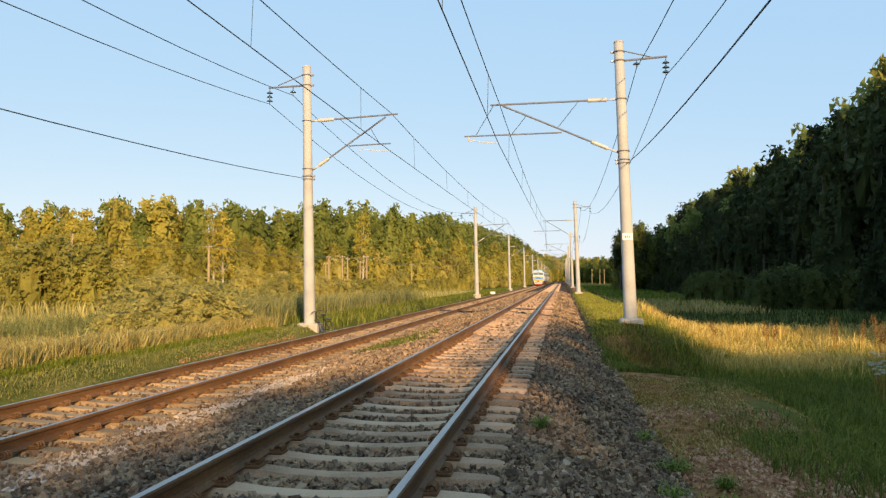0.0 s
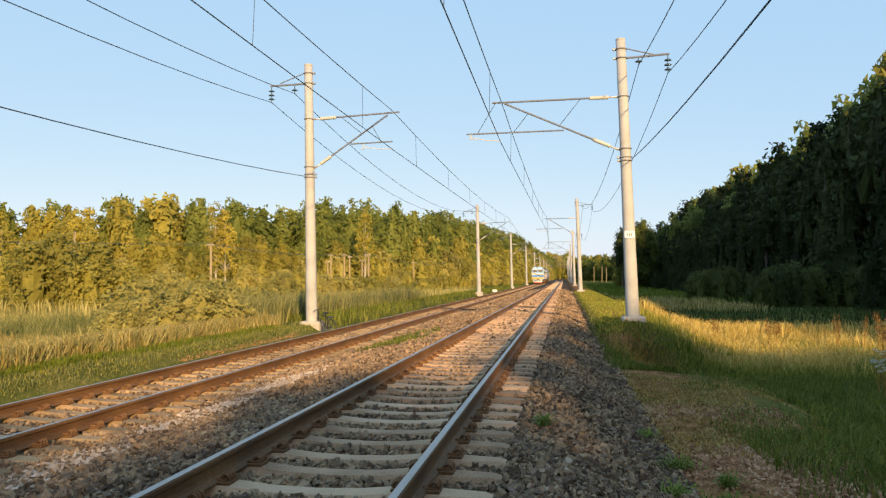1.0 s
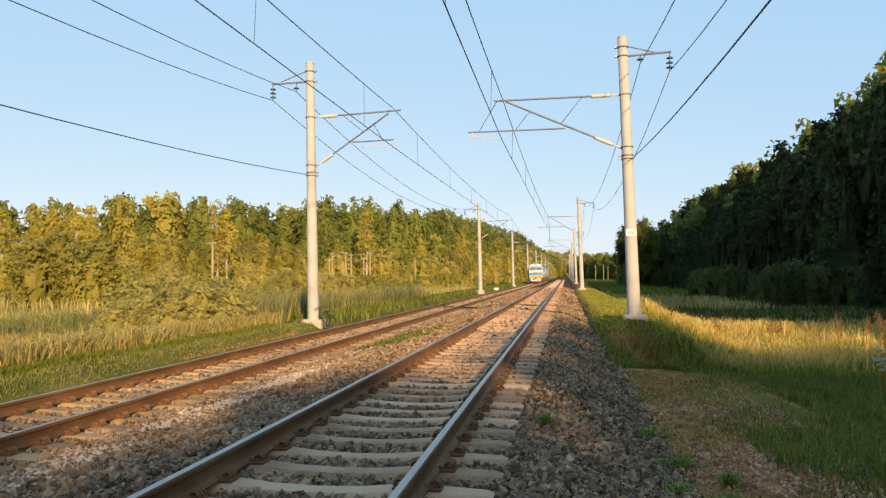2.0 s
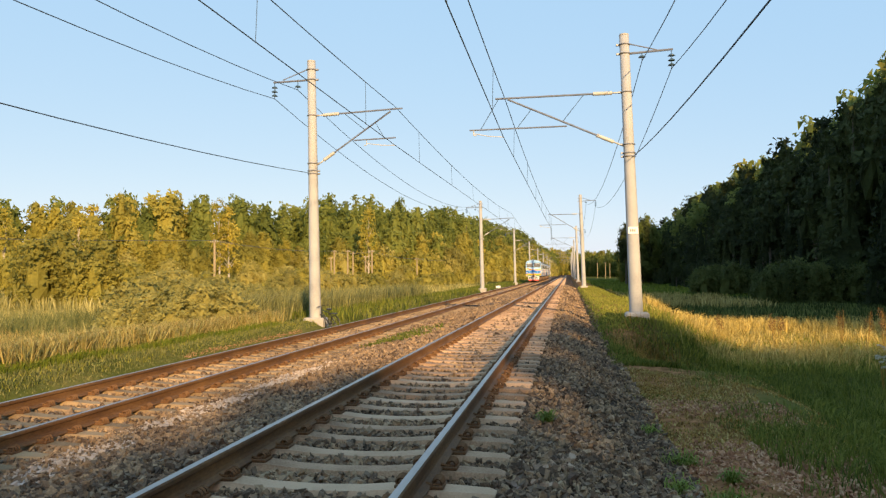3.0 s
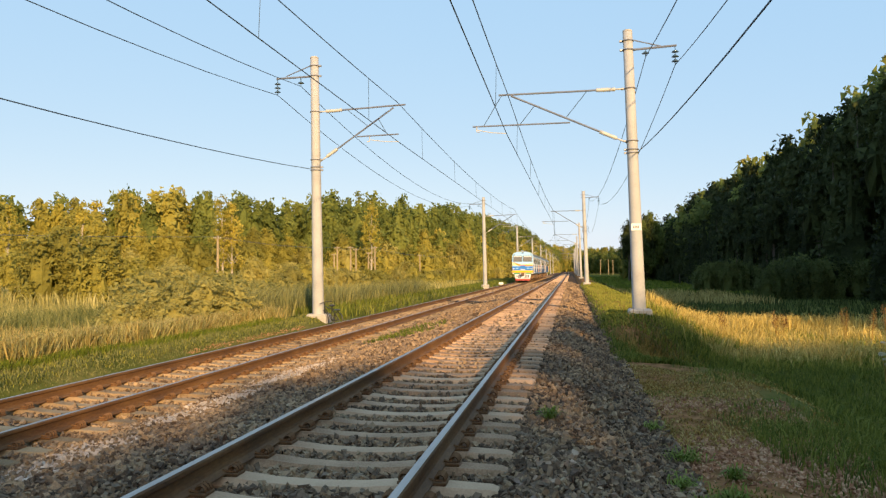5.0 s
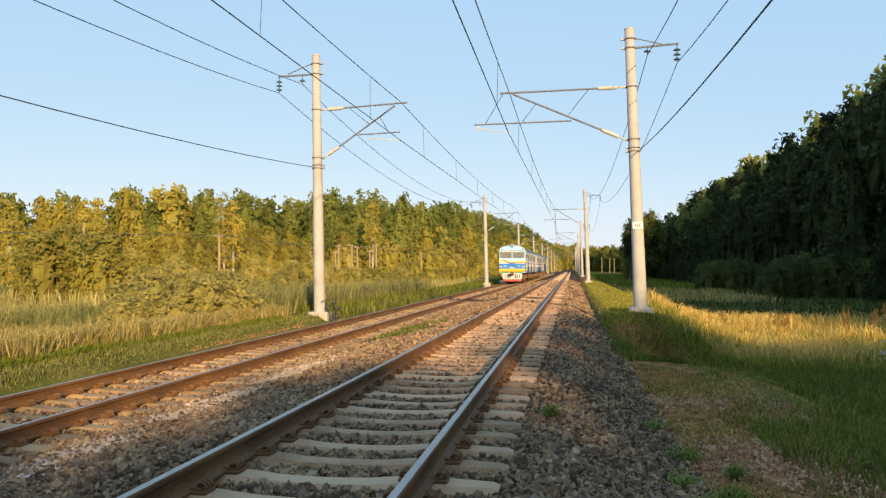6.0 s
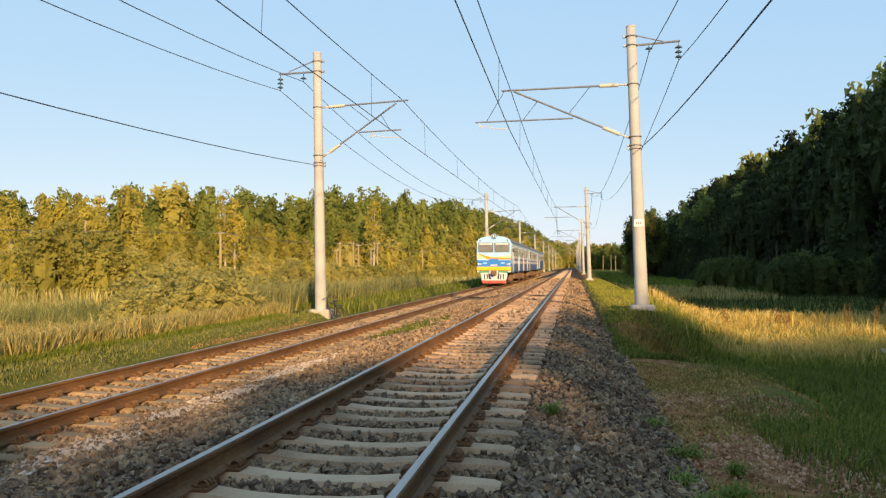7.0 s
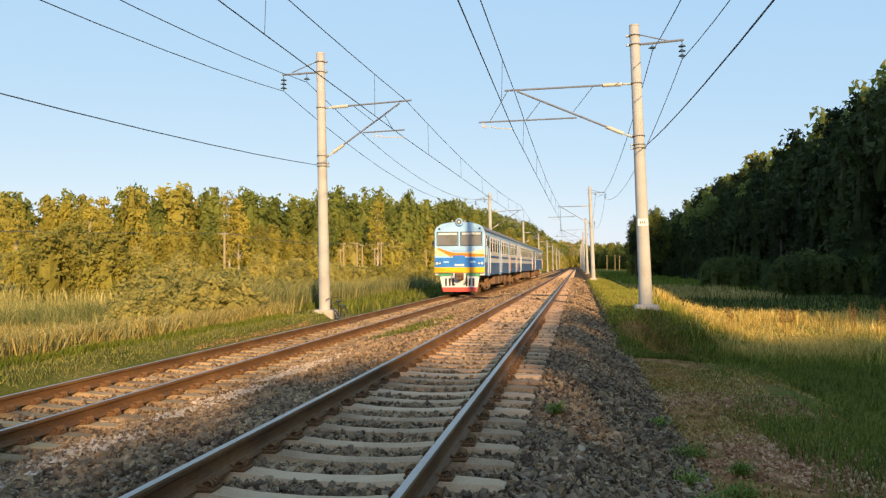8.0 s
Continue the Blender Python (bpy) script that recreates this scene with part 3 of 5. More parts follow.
def make_tree(name, label, H, kind, leaf, bark, seed, tufts=230, per=12, size=0.24, coarse=False, bare=False):
    """Tapered trunk with limbs and a ragged crown: a few dense leafy masses, each covered in tufts of leaf sprays; the top reaches H."""
    rng = np.random.default_rng(seed)
    t = thing(name, label, "tree" if kind != "bush" else "bush", "woodland")
    r0 = H * 0.012 + 0.03
    trunk = Shape()
    bend = rng.normal(scale=0.02 * H, size=2)
    top = 0.95 if kind in ("spruce", "pine") else 0.8
    axis = lambda z: Vector((bend[0] * (z / H) ** 2, bend[1] * (z / H) ** 2, z))
    trunk.tube([axis(z * H) for z in (-0.04, 0.02, 0.2, 0.45, 0.7, top)], [r0 * 1.4, r0 * 1.1, r0 * 0.9, r0 * 0.65, r0 * 0.4, r0 * 0.1], 5 if coarse else 7)
    # leafy masses: x, y, lower edge, top, reach
    if kind == "spruce":
        masses = [(0, 0, 0.04 * H, H, 0.17 * H)]
    elif kind == "bush":
        masses = [(0, 0, 0, H, 0.42 * H)]
        for k in range(6):
            q = k * 1.047 + rng.uniform(-0.4, 0.4)
            d = H * rng.uniform(0.3, 0.48)
            masses.append((math.cos(q) * d, math.sin(q) * d, 0, H * rng.uniform(0.55, 0.92), H * rng.uniform(0.2, 0.32)))
    else:
        lo, wide, n = {"pine": (0.45, 0.11, 7), "broad": (0.06, 0.17, 11), "slim": (0.2, 0.12, 8)}[kind]
        masses = [(bend[0] * 0.6, bend[1] * 0.6, lo * H, H, wide * H)]
        for k in range(n):
            q = k * 2.4 + rng.uniform(-0.4, 0.4)
            up = (k + rng.uniform(0.2, 0.8)) / n
            z1 = H * (lo + (0.97 - lo) * (0.3 + 0.68 * up))
            d = wide * H * rng.uniform(0.6, 0.95) * (1.1 - 0.65 * up)
            masses.append((math.cos(q) * d, math.sin(q) * d, max(lo * H * 0.6, z1 - H * rng.uniform(0.2, 0.34)), z1, wide * H * rng.uniform(0.48, 0.72)))
    for x, y, z0, z1, r in masses[1::3 if coarse else 1]:
        for k in range(1 if coarse else 2):
            root = axis(max(0.1, z0 + (z1 - z0) * 0.15 * k))
            tip = Vector((x, y, z0 + (z1 - z0) * (0.45 + 0.3 * k)))
            trunk.tube([root, root.lerp(tip, 0.5) + Vector((0, 0, 0.1)), tip], [r0 * 0.4, r0 * 0.25, r0 * 0.08], 4, cap=False)
    part("trunk", trunk, bark, t)
    weight = np.array([(z1 - z0) * r for _, _, z0, z1, r in masses])
    weight /= weight.sum()
    tris = []
    rings, segs = (3, 6) if coarse else (5, 8)
    for (x, y, z0, z1, r), share in zip(masses, weight):
        ph = rng.uniform(0, 6.3, 4)
        lump = lambda ang, q: 1 + 0.13 * np.sin(ang * 2 + ph[0] + q * 5) + 0.10 * np.sin(ang * 3 - q * 9 + ph[1]) + 0.08 * np.sin(ang * 5 + q * 17 + ph[2])
        # inner mass
        q = np.linspace(0, 1, rings + 1)[:, None]
        ang = np.linspace(0, 2 * math.pi, segs, endpoint=False)[None]
        rad = r * (0.66 if coarse else 0.6) * crown_profile(kind, q) * lump(ang, q) * rng.uniform(0.8, 1.15, (rings + 1, segs))
        g = np.stack([x + np.cos(ang) * rad, y + np.sin(ang) * rad, np.broadcast_to(z0 + (z1 - z0) * q * 0.97, rad.shape)], -1)
        g2 = np.roll(g, -1, axis=1)
        if not bare:
            tris += [np.stack([g[:-1], g2[:-1], g2[1:]], 2).reshape(-1, 3, 3), np.stack([g[:-1], g2[1:], g[1:]], 2).reshape(-1, 3, 3)]
        # tufts of sprays
        n = max(4, int(tufts * share))
        q = rng.uniform(0, 1, n) ** (1.3 if kind == "spruce" else 0.8)
        ang = rng.uniform(0, 2 * math.pi, n)
        prof = r * crown_profile(kind, q) * lump(ang, q)
        slope = (r * crown_profile(kind, np.minimum(q + 0.04, 1)) - r * crown_profile(kind, np.maximum(q - 0.04, 0))) / (0.08 * (z1 - z0))
        nrm = np.stack([np.cos(ang), np.sin(ang), np.clip(-slope, -0.6, 2.5) + 0.15], -1)
        nrm /= np.linalg.norm(nrm, axis=1, keepdims=True)
        c = np.stack([x + np.cos(ang) * prof, y + np.sin(ang) * prof, z0 + (z1 - z0) * q], -1) + nrm * rng.uniform(-0.5, 0.9, (n, 1)) * size
        c, nn = np.repeat(c, per, axis=0), np.repeat(nrm + rng.normal(scale=0.3, size=(n, 3)), per, axis=0)
        m = n * per
        p = c + rng.normal(scale=(0.85 if coarse else 1.1) * size, size=(m, 3)) * np.array([1, 1, 0.8])
        if kind == "spruce":
            p[:, 2] -= 0.3 * size * np.abs(rng.normal(size=m))
        nn = nn + rng.normal(scale=0.4, size=(m, 3))
        u = np.cross(nn, rng.normal(size=(m, 3)))
        u /= np.linalg.norm(u, axis=1, keepdims=True) + 1e-9
        w = np.cross(u, nn)
        w /= np.linalg.norm(w, axis=1, keepdims=True) + 1e-9
        sz = (rng.uniform(0.55, 1.35, m) * size)[:, None]
        tris.append(np.stack([p - u * sz * 0.6 - w * sz * 0.5, p - u * sz * 0.5 + w * sz * 0.55, p + u * sz * 1.0], 1))
    part("crown", quads_mesh("crown", np.concatenate(tris), leaf, 3), None, t)
    return t


M_PALETRUNK = material("white_birch_bark", [(0.28, 0.24, 0.18), (0.48, 0.43, 0.34)], 2, 0.9, 0, 0.3, 12)
KINDS = {
    "birch": ("birch", "slim birch with yellowing leaves at the edge of the wood", 13, "slim", L_YELLOW, M_BIRCHBARK, 11),
    "alder": ("alder", "olive-green broadleaf tree in low evening sun", 12, "broad", L_OLIVE, M_BARK, 12),
    "aspen": ("aspen", "tall olive-green tree of the mixed wood", 14, "slim", L_OLIVE, M_BIRCHBARK, 13),
    "maple": ("broadleaf_tree", "full green broadleaf tree of the wood", 14, "broad", L_GREEN, M_BARK, 14),
    "linden": ("linden_tree", "dense green linden tree of the mixed wood", 14, "broad", L_GREEN, M_BARK, 31),
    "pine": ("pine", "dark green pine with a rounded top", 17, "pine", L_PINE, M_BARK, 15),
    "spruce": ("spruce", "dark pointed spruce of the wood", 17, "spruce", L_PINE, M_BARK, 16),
    "willow": ("willow_bush", "grey-green willow bush in the wet meadow", 4, "bush", L_WILLOW, M_BARK, 17),
    "scrub": ("alder_bush", "olive alder bush in front of the wood", 6, "bush", L_OLIVE, M_BARK, 18),
    "bare_birch": ("birch", "half-bare birch with a pale trunk before the wood", 15, "slim", L_YELLOW, M_PALETRUNK, 19),
    "shade_willow": ("willow_bush", "dark rounded willow bush at the foot of the hill", 5, "bush", L_WILLOW_SHADE, M_BARK, 29),
    # Spruce shape in a brighter leaf colour for sunlit places.
    "fir": ("spruce", "mid-green pointed conifer rising from the wood", 15, "spruce", L_GREEN, M_BARK, 23),
}
MADE = {}


def plant(rng, kind, x, y, height, sink=0.0, far=False):
    """One more tree of that kind, turned and slightly squeezed. Each kind has three shapes, and coarser ones for the distance."""
    if abs(x - 1.86 + 0.5 * y) < 2.4 and 40 < y < 88 and height > 1.6:
        return None                                  # a gap in the bushes before the wooden pole
    spec = KINDS[kind]
    m = pose(x, y, float(ground_z(x, y)) - sink, 0, 0, rng.uniform(0, 360))
    s = height / spec[2]
    w = s ** 0.8 * rng.uniform(0.9, 1.2)
    far = False if far is None else far or height < 3.0
    key = (kind, far, rng.randrange(3 if not far else 2))
    if key not in MADE:
        seed = spec[6] + 40 * key[2] + (500 if far else 0)
        tufts = {"bush": 520, "slim": 300, "broad": 400, "pine": 260, "spruce": 260}[spec[3]]
        size = {"willow": 0.135, "shade_willow": 0.17, "scrub": 0.21}.get(kind, 0.29)
        if kind == "bare_birch":
            tufts = 130
        ob = make_tree(*spec[:6], seed, int(tufts * 0.46), 7, size * (1.75 if spec[3] == "bush" else 1.5), True) if far else make_tree(*spec[:6], seed, tufts, 11, size, False, kind == "bare_birch")
        MADE[key] = ob
        ob.matrix_basis = m
    else:
        ob = copy_thing(MADE[key], m)
    ob.scale = (w, w, s)
    return ob


def along(path, step, rng):
    """Walks a polyline of (x, y, height) in uneven steps."""
    for (x0, y0, h0), (x1, y1, h1) in zip(path, path[1:]):
        n = max(1, int(math.hypot(x1 - x0, y1 - y0) / step))
        for i in range(n):
            q = (i + rng.uniform(0.1, 0.9)) / n
            yield x0 + (x1 - x0) * q, y0 + (y1 - y0) * q, h0 + (h1 - h0) * q


def left_wood():
    rng = random.Random(21)
    edge = [(-150, 105, 19), (-97, 130, 19), (-72, 150, 21), (-50, 190, 24), (-34, 235, 24), (-24, 300, 24.5), (-17, 400, 26.5), (-14, 560, 27)]
    for row, (off, mult, step) in enumerate(((-3, 0.36, 4.4), (0, 0.58, 4.6), (6, 0.80, 4.8), (13, 0.95, 5.0), (20, 1.0, 9.0))):
        for x, y, h in along(edge, step, rng):
            px, py = x - off * 0.75 + rng.uniform(-1.5, 1.5), y + off * 0.66 + rng.uniform(-1.5, 1.5)
            deep = sstep(128, 166, y)
            if row == 0:
                kind = rng.choice(["scrub", "scrub", "alder", "willow"])
            elif row == 1:
                kind = rng.choice(["alder", "birch", "alder", "alder", "aspen"] if rng.random() > deep * 0.8 else ["maple", "maple", "alder"])
            else:
                kind = rng.choice(["alder", "aspen", "alder", "alder", "birch", "maple"] if rng.random() > deep * 0.95 + 0.06 + 0.12 * (row - 2) else ["maple", "linden", "maple", "linden", "linden", "fir"])
            plant(rng, kind, px, py, h * (1.06 + 0.05 * math.sin(x * 0.13)) * mult * (rng.uniform(0.78, 1.16) if row < 3 else rng.uniform(0.87, 1.03)), far=row > 1 or y > 165)
    for x, y, h in ((-88, 150, 20), (-84, 153, 20.5), (-79, 156, 21), (-92, 146, 20)):
        plant(rng, rng.choice(["maple", "aspen"]), x, y, h, far=True)
    for x, y, h in ((-66, 138, 17.5), (-64.5, 139, 16), (-81, 116, 14), (-93, 113, 14), (-46, 176, 19)):
        plant(rng, "bare_birch", x, y, h)
    # scrub and bushes in the wet meadow, low where the pole line shows over them
    for x, y, h in along([(-120, 88, 6), (-85, 105, 7), (-62, 122, 7), (-44, 150, 6), (-30, 200, 6), (-21, 270, 6)], 5.0, rng):
        plant(rng, rng.choice(["willow", "scrub", "scrub", "willow", "alder"]), x + rng.uniform(-4, 4), y + rng.uniform(-6, 6), h * rng.uniform(0.5, 1.1) * (1 if y < 118 else 0.75), far=y > 150)
    for x, y, h in along([(-72, 44, 5.0), (-46, 50, 5.4), (-34, 54, 5.0), (-28, 62, 3.2), (-24, 98, 2.6), (-19, 130, 2.4)], 2.6, rng):
        plant(rng, rng.choice(["willow", "willow", "scrub"]), x + rng.uniform(-3, 3), y + rng.uniform(-3, 6), h * rng.uniform(0.7, 1.2))
    for x, y, h in ((-12.8, 31, 1.9), (-14, 34, 2.2), (-17, 38, 2.5), (-16, 36, 2.2), (-20, 44, 2.6), (-14, 37, 2.0), (-18, 42, 2.6), (-16, 31, 1.9), (-18, 33, 2.3), (-22, 41, 2.6), (-11.8, 34, 1.5), (-24, 46, 2.8)):
        plant(rng, "willow", x, y, h * 1.15, 0.1)
    for x, y, h in ((-10.9, 24.6, 2.3), (-12.2, 25.4, 2.7), (-13.6, 26.0, 2.6), (-11.6, 26.8, 2.5), (-15.0, 27.2, 2.4), (-12.9, 28.0, 2.7), (-16.4, 28.6, 2.3)):
        plant(rng, "willow", x, y, h * 0.9, 0.2, far=None)
    for k in range(46):
        y = rng.uniform(30, 62)
        x = -rng.uniform(11.5, 15) - (y - 28) * rng.uniform(0.1, 0.5)
        plant(rng, "willow", x, y, rng.uniform(1.0, 2.3), 0.15)


def right_wood():
    rng = random.Random(33)
    edge = [(42, 70, 34), (44, 96, 33), (41, 124, 27.8), (38.5, 155, 25), (35, 212, 22.5), (33, 265, 22), (32, 330, 20)]
    for off, mult, step in ((0, 0.62, 5.5), (6, 0.88, 5.5), (13, 1.13, 6.0), (21, 1.33, 6)):
        for x, y, h in along(edge, step, rng):
            px = x + off + rng.uniform(-1.5, 1.5)
            # Dark conifers stand in for the hill's shade, brighter kinds for its lit crest.
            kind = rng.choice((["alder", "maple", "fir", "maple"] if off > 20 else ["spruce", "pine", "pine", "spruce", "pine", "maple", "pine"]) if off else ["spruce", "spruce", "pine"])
            z = float(ground_z(px, y)) + 2
            h *= 0.8 if off > 10 and y < 102 else 1.0            # unseen near trees lowered so sunlight reaches the distant train
            plant(rng, kind, px, y + rng.uniform(-2, 2), max(5, (h + 3) * mult * rng.uniform(0.88, 1.1) - z * 0.9), 0.1, far=True)
    # Unseen rows out to the right, added so their shade covers the meadow.
    for x, y, h in along([(40, -6, 23), (42, 68, 27)], 5, rng):
        plant(rng, rng.choice(["maple", "alder"]), x, y, h, far=True)
        plant(rng, rng.choice(["maple", "pine"]), x + 7, y, h, far=True)
    # More unseen trees, added to shade the visible face of the hill.
    for gx in range(52, 88, 11):
        for gy in range(12, 92, 10):
            plant(rng, rng.choice(["maple", "alder", "pine"]), gx + rng.uniform(-3, 3), gy + rng.uniform(-3, 3), rng.uniform(17, 22), 0.1, far=True)
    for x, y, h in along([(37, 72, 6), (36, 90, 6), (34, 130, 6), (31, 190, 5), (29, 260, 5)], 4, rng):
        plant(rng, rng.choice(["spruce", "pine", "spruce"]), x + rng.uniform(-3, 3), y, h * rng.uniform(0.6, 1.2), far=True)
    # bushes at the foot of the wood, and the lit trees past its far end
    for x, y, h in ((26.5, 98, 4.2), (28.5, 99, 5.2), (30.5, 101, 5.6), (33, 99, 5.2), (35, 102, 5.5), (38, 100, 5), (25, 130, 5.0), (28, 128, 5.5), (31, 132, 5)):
        plant(rng, "shade_willow", x, y, h, 0.1)
    for x, y, h in ((19.5, 236, 18.5), (22.5, 241, 20), (25.5, 246, 21), (21, 250, 18), (24, 256, 20), (28, 252, 22)):
        plant(rng, rng.choice(["pine", "alder", "maple"]), x, y, h, 0.1)
    # the wood's thin end behind the camera, whose shade falls over the tracks
    rng = random.Random(35)
    for x, y, h in along([(8, -52, 10), (14, -44, 10.5), (16.4, -40.6, 11.5), (17.2, -39.2, 15.0), (18.1, -37.5, 16.6), (19.1, -35.6, 16.8), (20.6, -32.8, 15.4), (22, -29, 15.5), (24, -22, 16.4), (28, -21.5, 16.8), (34, -24, 16.8), (46, -25, 17)], 1.7, rng):
        plant(rng, rng.choice(["alder", "maple"]), x, y + rng.uniform(-1, 1), h * rng.uniform(0.95, 1.06), far=True)
        if x > 17.9:
            plant(rng, rng.choice(["alder", "maple"]), x + 1, y - 6 + rng.uniform(-2, 2), h * rng.uniform(0.85, 1.02), far=True)


def far_wood():
    rng = random.Random(44)
    for path, step in (([(-18, 560, 20), (6, 640, 20), (34, 560, 18), (60, 470, 18)], 5), ([(-16, 590, 16), (14, 600, 16)], 2.2), ([(-22, 600, 22), (8, 690, 22), (40, 640, 20), (75, 540, 20)], 6), ([(4, 560, 15), (24, 500, 13), (40, 460, 12), (58, 420, 12)], 3.5)):
        for x, y, h in along(path, step, rng):
            plant(rng, rng.choice(["linden", "maple", "alder"]), x, y, h * rng.uniform(0.85, 1.1), far=True)


left_wood()
right_wood()
far_wood()


# ---- loose ground cover ----
def islands(name, verts, tris, mat, flat=False):
    """A mesh of many small alike solids: verts is n x k x 3, tris the faces of one of them."""
    n, k, _ = verts.shape
    f = (np.asarray(tris, np.int32)[None] + (np.arange(n, dtype=np.int32) * k)[:, None, None]).reshape(-1)
    me = bpy.data.meshes.new(name)
    me.vertices.add(n * k)
    me.vertices.foreach_set("co", verts.astype(np.float32).reshape(-1))
    me.loops.add(len(f))
    me.loops.foreach_set("vertex_index", f)
    me.polygons.add(len(f) // 3)
    me.polygons.foreach_set("loop_start", np.arange(0, len(f), 3, dtype=np.int32))
    me.materials.append(mat)
    me.update(calc_edges=True)
    if flat:
        me.shade_flat()
    return me


CUBE = [(0, 2, 3), (0, 3, 1), (4, 5, 7), (4, 7, 6), (0, 1, 5), (0, 5, 4), (2, 6, 7), (2, 7, 3), (0, 4, 6), (0, 6, 2), (1, 3, 7), (1, 7, 5)]
OCTA = [(0, 2, 4), (2, 1, 4), (1, 3, 4), (3, 0, 4), (2, 0, 5), (1, 2, 5), (3, 1, 5), (0, 3, 5)]


def stone_verts(rng, n, size, blocky=False):
    """Angular chips: jittered, squeezed octahedra turned at random."""
    base = np.array([(1, 0, 0), (-1, 0, 0), (0, 1, 0), (0, -1, 0), (0, 0, 1), (0, 0, -1)], float)
    if blocky:
        base = np.array([(i, j, k) for i in (-0.68, 0.68) for j in (-0.68, 0.68) for k in (-0.68, 0.68)])
    v = base[None] + rng.normal(scale=0.28, size=(n, len(base), 3))
    v *= rng.uniform(0.55, 1.35, (n, 1, 3)) * np.array([1.12, 1.0, 0.66]) * (size * rng.uniform(0.6, 1.5, (n, 1, 1)))
    q = rng.normal(size=(n, 4))
    q /= np.linalg.norm(q, axis=1, keepdims=True)
    w, x, y, z = q.T
    r = np.stack([np.stack([1 - 2 * (y * y + z * z), 2 * (x * y - w * z), 2 * (x * z + w * y)], -1),
                  np.stack([2 * (x * y + w * z), 1 - 2 * (x * x + z * z), 2 * (y * z - w * x)], -1),
                  np.stack([2 * (x * z - w * y), 2 * (y * z + w * x), 1 - 2 * (x * x + y * y)], -1)], 1)
    return np.einsum("nij,nkj->nki", r, v)


def off_sleepers(x, y):
    """True where a stone may lie: beside the sleepers, or in the gaps between them."""
    ok = np.ones(len(x), bool)
    for cx, y0 in ((0, FIRST_NEAR), (LX, FIRST_FAR)):
        on = (np.abs(x - cx) < 1.37) & (x - cx > (-0.93 if cx == 0 else -1.37))
        ph = np.mod(y - y0 + PITCH / 2, PITCH) - PITCH / 2
        ok &= ~(on & (np.abs(ph) < 0.115))
        ok &= ~(np.abs(np.abs(x - cx) - 0.795) < 0.09)
    return ok


def stone_spots(rng, x0, x1, y0, y1, dens):
    n = int((x1 - x0) * (y1 - y0) * dens)
    x, y = rng.uniform(x0, x1, n), rng.uniform(y0, y1, n)
    keep = off_sleepers(x, y)
    return x[keep], y[keep]


def build_stones():
    rng = np.random.default_rng(77)
    for x0, x1, y0, y1, dens, size in ((-7.4, 3.0, -12.0, 3.6, 110, 0.05), (-7.4, -5.0, 3.6, 9.0, 130, 0.045), (-5.0, 3.0, 3.6, 9.0, 860, 0.0255), (-7.0, 3.0, 9.0, 18.0, 340, 0.032), (-7.0, 2.95, 18.0, 42.0, 95, 0.045), (-7.0, 2.9, 42.0, 95.0, 20, 0.075)):
        x, y = stone_spots(rng, x0, x1, y0, y1, dens)
        blocky = 3.6 < y1 < 10 and x0 > -6
        v = stone_verts(rng, len(x), size, blocky)
        v += np.stack([x, y, np.maximum(bed_z(x), np.where(x > 2.6, ground_z(x, y), -9)) + rng.uniform(-0.014, 0.036, len(x)) + np.where((x > 1.9) & (x < 2.9), 0.015, 0)], -1)[:, None]
        ob = new("loose_stones", islands("loose_stones", v, CUBE if blocky else OCTA, M_STONE, True))
        ob.parent = ballast
        tagged(ob, "angular crushed stones", kind="stuff")
    # reddish gravel strip on the far verge
    x, y = rng.normal(-7.72, 0.05, 700), rng.uniform(17.5, 26, 700)
    v = stone_verts(rng, len(x), 0.012) + np.stack([x, y, ground_z(x, y) + 0.01], -1)[:, None]
    tagged(new("verge_gravel", islands("verge_gravel", v, OCTA, M_REDGRIT, True)), "reddish gravel strip beside the far track", "gravel", kind="stuff")
    x, y = rng.uniform(-7.5, -6.9, 2400), 6 + 26 * rng.uniform(0, 1, 2400) ** 1.4
    v = stone_verts(rng, len(x), 0.032) + np.stack([x, y, np.maximum(bed_z(x), ground_z(x, y)) + rng.uniform(-0.01, 0.02, len(x))], -1)[:, None]
    ob = new("loose_stones", islands("loose_stones", v, OCTA, M_STONE, True))
    ob.parent = ballast
    tagged(ob, "angular crushed stones", kind="stuff")
    # pale lime dust and chips beside the far track
    x = np.concatenate([rng.normal(-3.28 + 0.2 * k, 0.15, 1000) for k in (0, 1, 2)])
    y = rng.uniform(4.6, 15, len(x))
    keep = (np.sin(y * 2.1) + np.sin(y * 3.7 + 1) + rng.uniform(-1, 1.2, len(x))) > -0.2
    x, y = x[keep], y[keep]
    v = stone_verts(rng, len(x), 0.026)
    v += np.stack([x, y, bed_z(x) + 0.035], -1)[:, None]
    ob = new("lime_chips", islands("lime_chips", v, OCTA, M_LIME, True))
    ob.parent = ballast
    tagged(ob, "pale lime-dusted stone chips", kind="stuff")
    # reddish grit strewn over the bare soil
    x, y = rng.uniform(2.7, 5.0, 15000), 4 + 8 * rng.uniform(0, 1, 15000) ** 1.5
    keep = patchy(rng, x, y, 1.4, -0.3) | (x < 3.0)
    x, y = x[keep], y[keep]
    v = stone_verts(rng, len(x), 0.02) + np.stack([x, y, ground_z(x, y) + 0.008], -1)[:, None]
    tagged(new("grit", islands("grit", v, OCTA, M_REDGRIT, True)), "reddish grit strewn over bare soil", "gravel", kind="stuff")
    # single stones by the near shoulder
    shapes = [islands("stone", stone_verts(rng, 1, 0.03, True), CUBE, M_STONE1, True) for _ in range(12)]
    for k in range(280):
        px, py = rng.uniform(1.42, 2.7), rng.uniform(3.6, 6.6)
